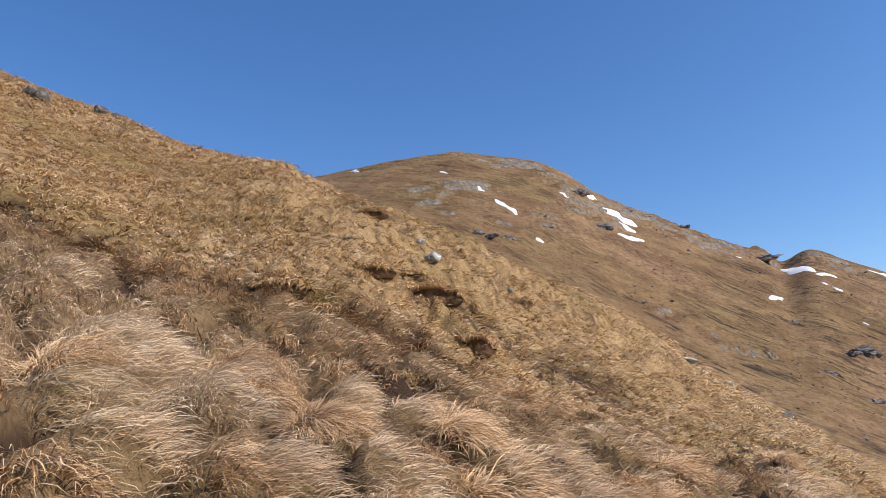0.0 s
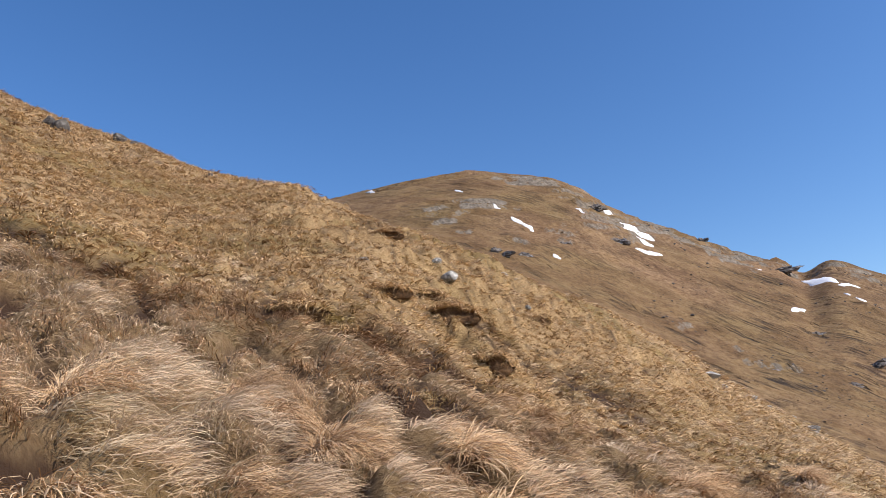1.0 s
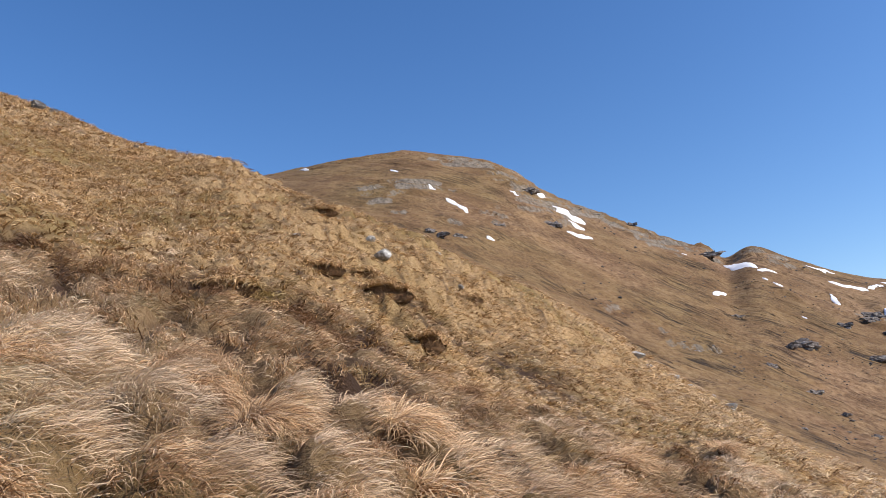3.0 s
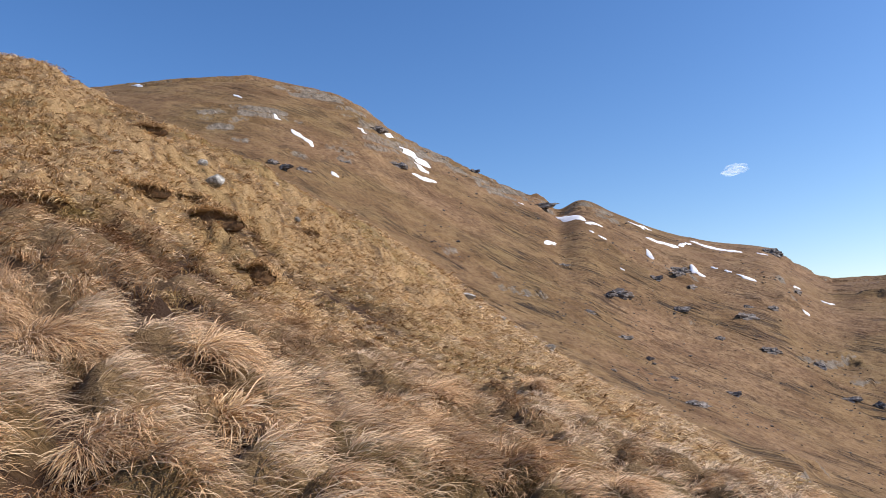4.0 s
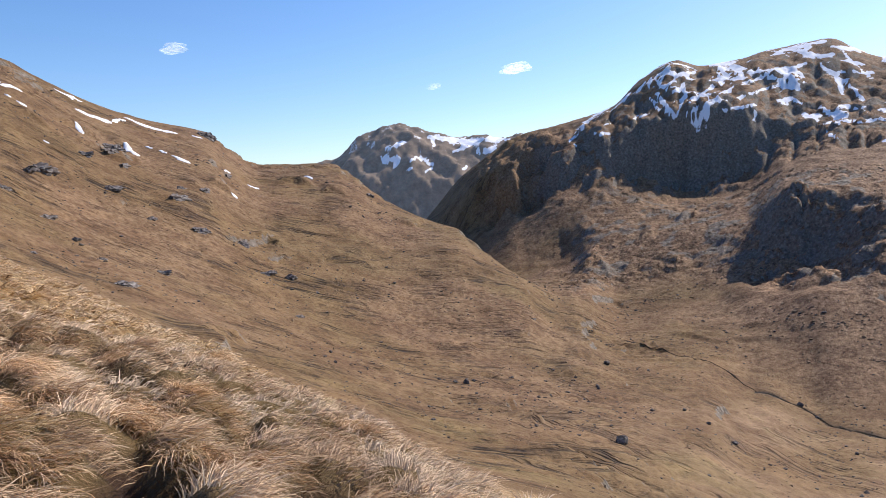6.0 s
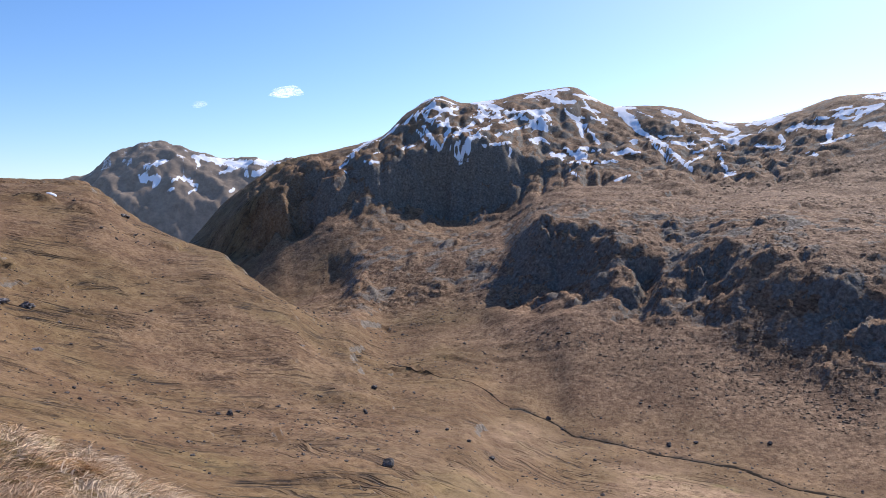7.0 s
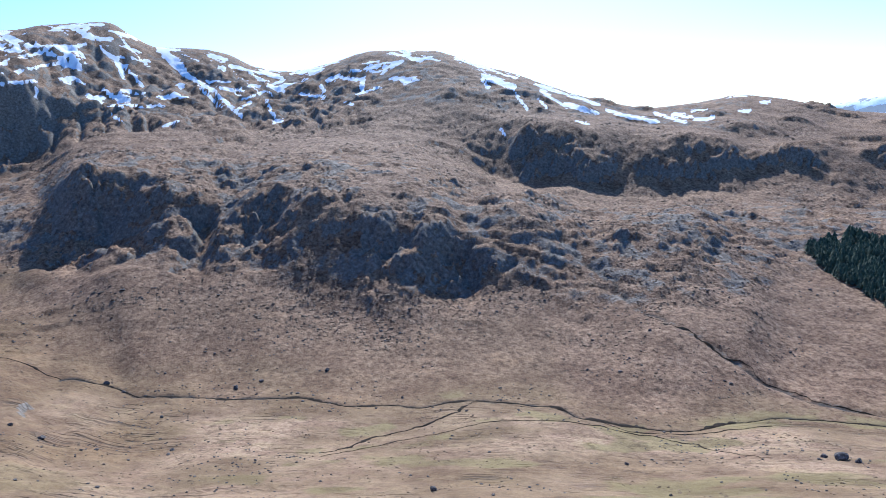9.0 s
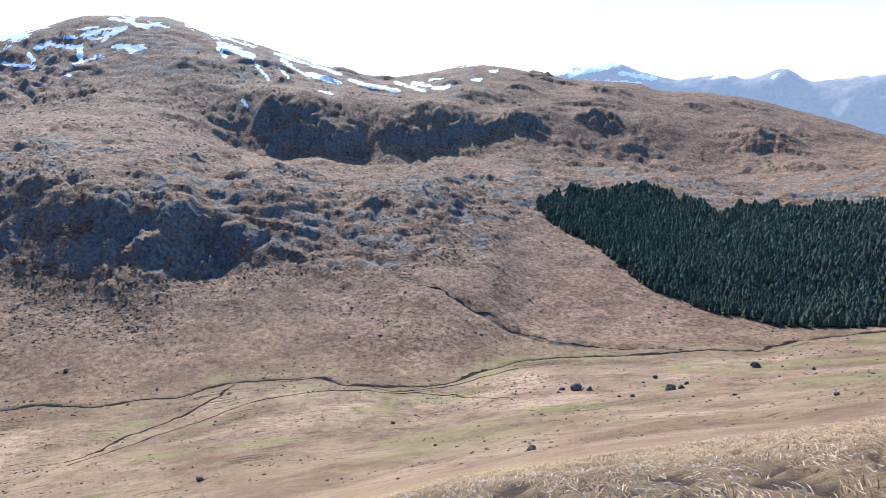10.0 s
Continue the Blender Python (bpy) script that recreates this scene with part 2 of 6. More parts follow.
def cells(x, y, seed):
    """Distance to the nearest of a scatter of points, one to a unit cell."""
    ix, iy = np.floor(x), np.floor(y)
    best = np.full(np.shape(x), 9.0)
    for ox in (-1, 0, 1):
        for oy in (-1, 0, 1):
            cx, cy = ix + ox, iy + oy
            px, py = cx + 0.15 + 0.7 * _hash(cx, cy, seed), cy + 0.15 + 0.7 * _hash(cx, cy, seed + 1)
            best = np.minimum(best, np.hypot(x - px, y - py))
    return best


def clumps(x, y):
    wx, wy = x + 0.25 * fbm(x / 0.9, y / 0.9, 13, 2), y + 0.25 * fbm(x / 0.9 + 9, y / 0.9, 14, 2)
    return cells(wx / 0.85, wy / 0.85, 15)


def clump_of(x, y):
    """For each place the tussock it belongs to: the way from its middle, and a number of its own."""
    wx, wy = x + 0.25 * fbm(x / 0.9, y / 0.9, 13, 2), y + 0.25 * fbm(x / 0.9 + 9, y / 0.9, 14, 2)
    wx, wy = wx / 0.85, wy / 0.85
    ix, iy = np.floor(wx), np.floor(wy)
    best, ox_, oy_, own = np.full(np.shape(x), 9.0), 0 * x, 0 * x, 0 * x
    for ox in (-1, 0, 1):
        for oy in (-1, 0, 1):
            cx, cy = ix + ox, iy + oy
            px, py = cx + 0.15 + 0.7 * _hash(cx, cy, 15), cy + 0.15 + 0.7 * _hash(cx, cy, 16)
            d = np.hypot(wx - px, wy - py)
            near = d < best
            ox_, oy_, own, best = np.where(near, wx - px, ox_), np.where(near, wy - py, oy_), np.where(near, _hash(cx, cy, 22), own), np.where(near, d, best)
    return ox_, oy_, own


clump = clumps(XX, YY)
dz = near_w * (0.10 * fbm(XX / 0.9, YY / 0.9, 3, 3) + 0.26 * fbm(XX / 4.5, YY / 4.5, 9, 2) + 0.42 * (1 - 0.7 * smooth(13, 20, RA)) * (0.45 - smooth(0.12, 0.7, clump)))
tuft = cells(XX / 0.42 + 0.4 * fbm(XX, YY, 17, 2), YY / 0.42 + 0.4 * fbm(XX + 7, YY, 18, 2), 19)
on_bank = smooth(14, 20, RA) * (1 - smooth(60, 80, RA))
dz = dz + on_bank * 0.13 * (0.45 - smooth(0.15, 0.7, tuft))
# a wet hollow across the slope, and broken turf in the bank below the brow
def line_distance(x, y, pts, wob, size, seed):
    """Distance in plan from a bent line, its course roughened by noise."""
    wx, wy = x + wob * fbm(x / size, y / size, seed, 3), y + wob * fbm(x / size + 40, y / size, seed + 1, 3)
    best = np.full(np.shape(x), 1e9)
    for (ax, ay), (bx, by) in zip(pts[:-1], pts[1:]):
        t = np.clip(((wx - ax) * (bx - ax) + (wy - ay) * (by - ay)) / ((bx - ax) ** 2 + (by - ay) ** 2), 0, 1)
        best = np.minimum(best, np.hypot(wx - ax - t * (bx - ax), wy - ay - t * (by - ay)))
    return best


HOLLOW = [(-12.5, 16.8), (-9.9, 15.3), (-8.6, 14.6), (-6.4, 14.0), (-4.5, 14.4), (-2.5, 15.2), (-0.7, 14.8)]
HEATH = [(2.5, 24.6), (3.7, 23.6), (4.6, 21.8)]
PALE_GRASS = [(-8.5, 12.0), (-6.4, 11.6), (-4.6, 10.2), (-3.1, 7.8), (-2.2, 6.6)]


def grass_tone(x, y):
    """Below zero where the sward is dead brown, above where it is bleached."""
    brown = np.exp(-(line_distance(x, y, HOLLOW, 0.9, 1.8, 130) / 1.15) ** 2) + 0.9 * np.exp(-(line_distance(x, y, HEATH, 1.0, 2.0, 132) / 1.1) ** 2)
    return np.clip(np.exp(-(line_distance(x, y, PALE_GRASS, 1.0, 2.2, 134) / 1.5) ** 2) - 1.1 * brown + 0.35 * fbm(x / 2.4, y / 2.4, 136, 3) + 0.3 * smooth(0.25, 0.6, x / np.maximum(np.hypot(x, y), 0.1)), -1, 1)


hollow = np.exp(-(line_distance(XX, YY, HOLLOW, 0.9, 1.8, 130) / 1.0) ** 2) * (RA < 40)
heath = np.exp(-(line_distance(XX, YY, HEATH, 1.0, 2.0, 132) / 1.1) ** 2) * (RA < 40)
dz = dz - 0.42 * hollow
bank = smooth(13, 18, RA) * (1 - smooth(45, 65, RA)) * smooth(-22, -8, AA) * (1 - smooth(14, 20, AA))
ph = (Z0 + 1.1 * fbm(XX / 2.5, YY / 2.5, 5, 3)) / 1.25
dz = dz + bank * 0.8 * smooth(-0.15, 0.25, fbm(XX / 6, YY / 6, 6, 2)) * (smooth(0.3, 0.5, ph - np.floor(ph)) - (ph - np.floor(ph)))
scar = np.exp(-((AA - 0.3) / 3.0) ** 4 - ((RA - 20.8) / 2.6) ** 4)
lip = smooth(20.9, 21.25, RA + 1.5 * fbm(XX / 1.2, YY / 1.2, 8, 3)) + 0.8 * smooth(19.2, 19.5, RA + 1.3 * fbm(XX / 1.0, YY / 1.0, 12, 3)) + 0.5 * smooth(22.4, 22.7, RA + 1.2 * fbm(XX / 1.1, YY / 1.1, 16, 3))
dz = dz + scar * (0.55 * lip - 0.65)
# hummocks and gullies of the open hill
open_w = smooth(80, 200, RA) * (1 - smooth(2000, 2600, RA))
dz = dz + open_w * (1.0 * fbm(XX / 14, YY / 14, 31, 4) + 2.2 * fbm(XX / 90, YY / 90, 37, 3))
# left hill: rock ribs and shallow runnels slanting down the fall of the ground
left = smooth(100, 220, RA) * (1 - smooth(72, 86, AA)) * (RA < SPUR_R * 1.05)
wob = 14 * fbm(XX / 60, YY / 60, 41, 3)
run = ridged((XX * 0.77 - YY * 0.64) / 110, (XX * 0.64 + YY * 0.77 + wob) / 21, 43, 2)
run2 = ridged((XX * 0.77 - YY * 0.64) / 45 + 3, (XX * 0.64 + YY * 0.77 + wob) / 9, 45, 1)
dz = dz - left * (3.6 * np.clip(run - 0.5, 0, 1) + 2.2 * np.clip(run2 - 0.62, 0, 1) * smooth(0, 0.3, fbm(XX / 70, YY / 70, 46, 2)))
upper = smooth(0.55, 0.95, RA / SPUR_R)
ribs = smooth(0.1, 0.35, fbm(XX / 75, YY / 75, 47, 4) + 0.32 * upper - 0.12) * left
ph = (Z0 + 12 * fbm(XX / 38, YY / 38, 53, 4)) / 15
dz = dz + ribs * 5 * (smooth(0.34, 0.5, ph - np.floor(ph)) - (ph - np.floor(ph)))
# far side: hummocky benches, then crags that stand up with a steep face towards the glen
far = smooth(60, 70, AA + 0 * RA) * smooth(0.94, 1.08, RA / SPUR_R)
far_all = far
far = far * (1 - (0.7 - 0.15 * (1 - smooth(84, 92, AA))) * smooth(0.88, 0.99, RA / RIDGE_R))
broken = 0.25 + 0.75 * (1 - smooth(1.0, 1.3, RA / CRAG_R))


def blocks(x, y, seed):
    """Broken rock: every cell of a scatter is a slab with its own height and tilt."""
    ix, iy = np.floor(x), np.floor(y)
    best, out = np.full(np.shape(x), 9.0), np.zeros(np.shape(x))
    for ox in (-1, 0, 1):
        for oy in (-1, 0, 1):
            cx, cy = ix + ox, iy + oy
            px, py = cx + 0.1 + 0.8 * _hash(cx, cy, seed), cy + 0.1 + 0.8 * _hash(cx, cy, seed + 1)
            d = np.hypot(x - px, y - py)
            h = _hash(cx, cy, seed + 2) * 2 - 1 + 1.3 * (x - px) * (_hash(cx, cy, seed + 3) - 0.2) + 1.3 * (y - py) * (_hash(cx, cy, seed + 4) - 0.5)
            out = np.where(d < best, h, out)
            best = np.minimum(best, d)
    return out


def shaken(size, seed):
    """Plan coordinates jolted by noise, so that slabs get ragged outlines."""
    return XX / size + 0.45 * fbm(XX / size * 0.9, YY / size * 0.9, seed, 3), YY / size + 0.45 * fbm(XX / size * 0.9 + 31, YY / size * 0.9, seed + 1, 3)


slab_l, slab_m, slab_s = blocks(*shaken(33, 58), 601), blocks(*shaken(15, 62), 611), blocks(*shaken(8.5, 64), 621)
rough = far * (1 - smooth(1.1, 1.45, RA / CRAG_R)) * smooth(0.98, 1.12, RA / SPUR_R)
stony = smooth(-0.25, 0.2, fbm(XX / 85, YY / 85, 60, 3))
dz = dz + far * 5.0 * fbm(XX / 90, YY / 90, 63, 4) + far * broken * 1.6 * fbm(XX / 22, YY / 22, 61, 4)
dz = dz + (0.6 * far + 0.4 * rough) * stony * (0.9 * slab_l + 1.1 * slab_m + 1.2 * slab_s)
ph = (Z0 + 30 * fbm(XX / 70, YY / 70, 67, 5)) / 16
dz = dz + far * 2.5 * smooth(-0.1, 0.2, fbm(XX / 140, YY / 140, 69, 2)) * (smooth(0.25, 0.5, ph - np.floor(ph)) - (ph - np.floor(ph)))
# ledges of dipping rock, broken by grass
dip = 0.09 * (XX * 0.2 - YY * 0.98)
for period, rise, warp, size, seed in ((13.0, 2.6, 22, 80, 931), (6.0, 1.6, 12, 40, 937), (3.2, 0.9, 6, 20, 941)):
    ph = (Z0 + dip + warp * fbm(XX / size, YY / size, seed, 5)) / period
    ph = ph - np.floor(ph)
    dz = dz + far * (0.35 + 0.65 * rough) * rise * smooth(-0.12, 0.2, fbm(XX / (1.6 * size), YY / (1.6 * size), seed + 3, 3)) * (smooth(0.3, 0.52, ph) - ph)
dz = dz + far * (0.4 + 0.6 * rough) * 1.5 * ridged(XX / 13, YY / 13, 945, 3)
ragged = 2.6 * slab_m + 2.4 * slab_s


def crag(az, half, r, high, back, seed):
    """Adds a crag across the slope: bearing and half-width in degrees, distance of its face, height, and how far back it dies out."""
    s = back / 110
    i = slice(*np.searchsorted(AZ, (az - 1.6 * half, az + 1.6 * half)))
    j = slice(*np.searchsorted(RR, (r - 90 * s - 20, r + back + 70 * s + 20)))
    x, y, a = XX[i, j], YY[i, j], (AA[i, j] - az) / half
    d = RA[i, j] - r + 30 * s * fbm(x / (60 * s), y / (60 * s), seed, 5) + 20 * s * a ** 2 + 1.4 * s * ragged[i, j]
    w = 1 - smooth(0.35, 1.0, np.abs(a + 0.4 * fbm(x / 45, y / 45, seed + 1, 4)))
    dz[i, j] += 0.55 * high * w * smooth(-8 * s, 8 * s, d) * (1 - smooth(back * 0.15, back, d)) * (1 + 0.5 * ragged[i, j] / 9)


# belts of broken crag along the far side
for az, half, r, deep, much in [(83.5, 4.6, 850, 75, 1.0), (93.3, 2.0, 790, 50, 1.0), (103.8, 4.4, 685, 55, 1.0), (115.5, 4.2, 1210, 85, 1.0), (129, 6.5, 1280, 85, 1.0), (125, 4.2, 780, 45, 0.7),
                                (145, 8, 1400, 90, 0.8), (100.5, 5, 1490, 75, 0.8), (103, 5, 1640, 120, 1.7), (113, 4.5, 1560, 110, 1.4), (76, 6, 1390, 60, 0.6), (71, 6, 960, 70, 0.35), (112, 4, 760, 60, 0.5)]:
    belt = 0.3 * much * np.exp(-np.abs((AA - az) / half) ** 3 - np.abs((RA - r) / deep) ** 3)
    dz = dz + belt * smooth(-0.45, 0.25, fbm(XX / 38, YY / 38, 91, 4)) * (5.0 * slab_l + 2.8 * slab_m + 1.2 * slab_s)


for c in [(82.6, 3.2, 905, 20, 130, 301), (86.4, 2.2, 860, 17, 100, 303), (81.5, 2.0, 820, 11, 60, 339), (84.6, 2.0, 800, 9, 50, 340), (93.4, 2.2, 800, 17, 90, 305),
          (91.0, 1.6, 760, 8, 50, 306), (97.5, 2.0, 760, 8, 55, 307), (106.8, 2.2, 705, 18, 90, 309), (101.5, 2.0, 720, 12, 60, 311), (104.0, 1.8, 668, 10, 50, 312), (110.5, 1.6, 690, 9, 50, 313),
          (126.5, 1.8, 800, 12, 60, 317), (121.0, 1.6, 760, 8, 50, 318), (76.0, 3.5, 1450, 14, 120, 321)]:
    crag(*c)
for c in [(114.5, 3.0, 1260, 20, 120, 323), (119.0, 2.4, 1200, 18, 110, 325), (116.5, 2.0, 1130, 12, 80, 326), (123.5, 2.0, 1230, 18, 110, 327), (129.0, 2.2, 1290, 20, 110, 328), (132.5, 2.6, 1330, 24, 120, 329),
          (137.5, 2.2, 1390, 20, 110, 331), (150.2, 2.2, 1440, 20, 110, 333), (101, 2.5, 1500, 18, 110, 335), (98, 2.0, 1470, 14, 90, 336), (108.0, 1.8, 1480, 14, 90, 337)]:
    crag(c[0], c[1], c[2], 0.7 * c[3], *c[4:])
# bluffs below the ridge
for c in [(115.2, 3.6, 1262, 24, 230, 961), (118.6, 2.2, 1190, 18, 160, 963), (126.2, 3.0, 1275, 20, 190, 965), (131.6, 2.4, 1310, 15, 150, 967), (149.8, 2.4, 1420, 17, 150, 969), (122.4, 1.6, 1240, 14, 120, 971)]:
    crag(*c)
# knolls and broken steps all over the far side
dice = random.Random(77)
for k in range(150):
    az = dice.uniform(66, 156)
    lo, hi = (float(line(tb, np.array([az]), (1,))[0][0]) for tb in (SPUR, RIDGE))
    r = lo + (hi - lo) * dice.uniform(0.12, 0.88)
    if az < 131 or r > 1000:
        crag(az, dice.uniform(0.7, 2.4), r, dice.uniform(4, 11) * (0.5 + r / 2400), dice.uniform(60, 140), 1000 + 13 * k)
# outcrops on the left hill
for c in [(33.6, 1.0, 745, 6, 40, 341), (33.5, 0.9, 690, 5, 35, 343), (31.2, 1.2, 740, 5, 35, 345), (28.4, 1.2, 690, 4, 35, 347), (40.3, 1.0, 720, 5, 40, 349), (38.2, 0.9, 690, 4, 35, 351),
          (43.6, 1.2, 640, 4, 40, 353), (23.3, 0.8, 890, 6, 40, 355), (13.1, 1.4, 690, 4, 40, 357), (10.3, 1.2, 745, 5, 40, 359), (4.7, 1.2, 570, 4, 40, 361),
          (45.5, 1.4, 860, 6, 50, 363), (48.5, 1.2, 830, 6, 45, 365), (16.8, 1.2, 840, 5, 45, 367)]:
    crag(c[0], c[1], c[2], 1.6 * c[3], *c[4:])
# wall of the big mountain: buttresses and gullies down the face
face = smooth(57, 61, AA + 0 * RA) * (1 - smooth(97, 104, AA)) * smooth(1290, 1370, RA) * (1 - smooth(0.88, 0.99, RA / RIDGE_R))
gul = ridged((AA + 0.35 * fbm(XX / 120, YY / 120, 75, 3)) / 1.5, RA / 260, 77, 3)
dz = dz - face * 14 * np.clip(gul - 0.2, 0, 1) + face * (8 * fbm(XX / 45, YY / 45, 78, 4) + 9 * ridged(XX / 90, YY / 90, 82, 3) + 2.5 * slab_l + 2 * slab_m)
# stream bed cut into the floor, and a burn coming down to it
def along(pts):
    p = np.array(pts, float)
    best = np.full(RA.shape, 1e9)
    px, py = np.sin(np.radians(p[:, 0])) * p[:, 1], np.cos(np.radians(p[:, 0])) * p[:, 1]
    wx, wy = XX + 7 * fbm(XX / 22, YY / 22, 80, 3), YY + 7 * fbm(XX / 22 + 40, YY / 22, 81, 3)
    for k in range(len(p) - 1):
        ex, ey = px[k + 1] - px[k], py[k + 1] - py[k]
        t = np.clip(((wx - px[k]) * ex + (wy - py[k]) * ey) / (ex * ex + ey * ey), 0, 1)
        best = np.minimum(best, np.hypot(wx - px[k] - t * ex, wy - py[k] - t * ey))
    return best


bed = np.abs(RA - STREAM_R - 5 * fbm(XX / 20, YY / 20, 79, 2)) + 999 * ((AA <= 79) | (AA >= 175))
burn = along([(114.5, 780), (116.5, 740), (119.5, 680), (122.5, 610), (128, 560), (135, 520), (144, 508)])
side = along([(97, 340), (101.5, 380), (107.8, 430), (109.0, 455)])
dz = dz - 0.9 * np.exp(-(bed / 2.6) ** 2) - 2.6 * np.exp(-(burn / 5.0) ** 2) * (0.5 + 0.5 * smooth(-0.3, 0.2, fbm(XX / 30, YY / 30, 951, 3))) - 0.5 * np.exp(-(side / 1.6) ** 2)
ZZ = Z0 + dz


def height(x, y):
    """Ground height at a place."""
    a = math.degrees(math.atan2(x, y))
    a = a + 360 if a < -40 else a
    r = math.hypot(x, y)
    i = min(max(int(np.searchsorted(AZ, a)) - 1, 0), NA - 2)
    j = min(max(int(np.searchsorted(RR, r)) - 1, 0), NR - 2)
    p = min(max((a - AZ[i]) / (AZ[i + 1] - AZ[i]), 0), 1)
    q = min(max((r - RR[j]) / (RR[j + 1] - RR[j]), 0), 1)
    return float((ZZ[i, j] * (1 - p) + ZZ[i + 1, j] * p) * (1 - q) + (ZZ[i, j + 1] * (1 - p) + ZZ[i + 1, j + 1] * p) * q)


# steepness, for bare rock
gr = np.gradient(ZZ, RR, axis=1)
ga = np.gradient(ZZ, np.radians(AZ), axis=0) / RR[None, :]
STEEP = np.sqrt(gr ** 2 + ga ** 2)


# ---- materials ----
def mat(name):
    m = bpy.data.materials.new(name)
    m.use_nodes = True
    nt = m.node_tree
    b = nt.nodes["Principled BSDF"]
    b.inputs["Specular IOR Level"].default_value = 0.2
    return m, nt, b


def node(nt, kind, **kw):
    n = nt.nodes.new(kind)
    for k, v in kw.items():
        n.inputs[k].default_value = v
    return n


def noise_tex(nt, vec, scale, detail=5, rough=0.55, dist=0.0):
    n = node(nt, "ShaderNodeTexNoise", Scale=scale, Detail=detail, Roughness=rough, Distortion=dist)
    nt.links.new(vec, n.inputs["Vector"])
    return n.outputs["Fac"]


def ramp(nt, fac, stops):
    r = nt.nodes.new("ShaderNodeValToRGB")
    el = r.color_ramp.elements
    while len(el) < len(stops):
        el.new(0.5)
    for e, (p, c) in zip(el, stops):
        e.position, e.color = p, (*c, 1)
    nt.links.new(fac, r.inputs["Fac"])
    return r.outputs["Color"]


def mix(nt, fac, a, b, mode="MIX"):
    m = nt.nodes.new("ShaderNodeMix")
    m.data_type, m.blend_type = "RGBA", mode
    for s, v in ((m.inputs["Factor"], fac), (m.inputs["A"], a), (m.inputs["B"], b)):
        if isinstance(v, (int, float)):
            s.default_value = v
        elif isinstance(v, tuple):
            s.default_value = (*v, 1)
        else:
            nt.links.new(v, s)
    return m.outputs["Result"]


def attr(nt, name):
    n = nt.nodes.new("ShaderNodeAttribute")
    n.attribute_name = name
    return n.outputs["Fac"]


def math_node(nt, op, a, b=None, clamp=False):
    n = nt.nodes.new("ShaderNodeMath")
    n.operation, n.use_clamp = op, clamp
    for s, v in zip(n.inputs, (a, b)):
        if v is None:
            continue
        if isinstance(v, (int, float)):
            s.default_value = v
        else:
            nt.links.new(v, s)
    return n.outputs[0]


def stretch(nt, vec, scale):
    n = nt.nodes.new("ShaderNodeMapping")
    n.inputs["Scale"].default_value = scale
    nt.links.new(vec, n.inputs["Vector"])
    return n.outputs["Vector"]


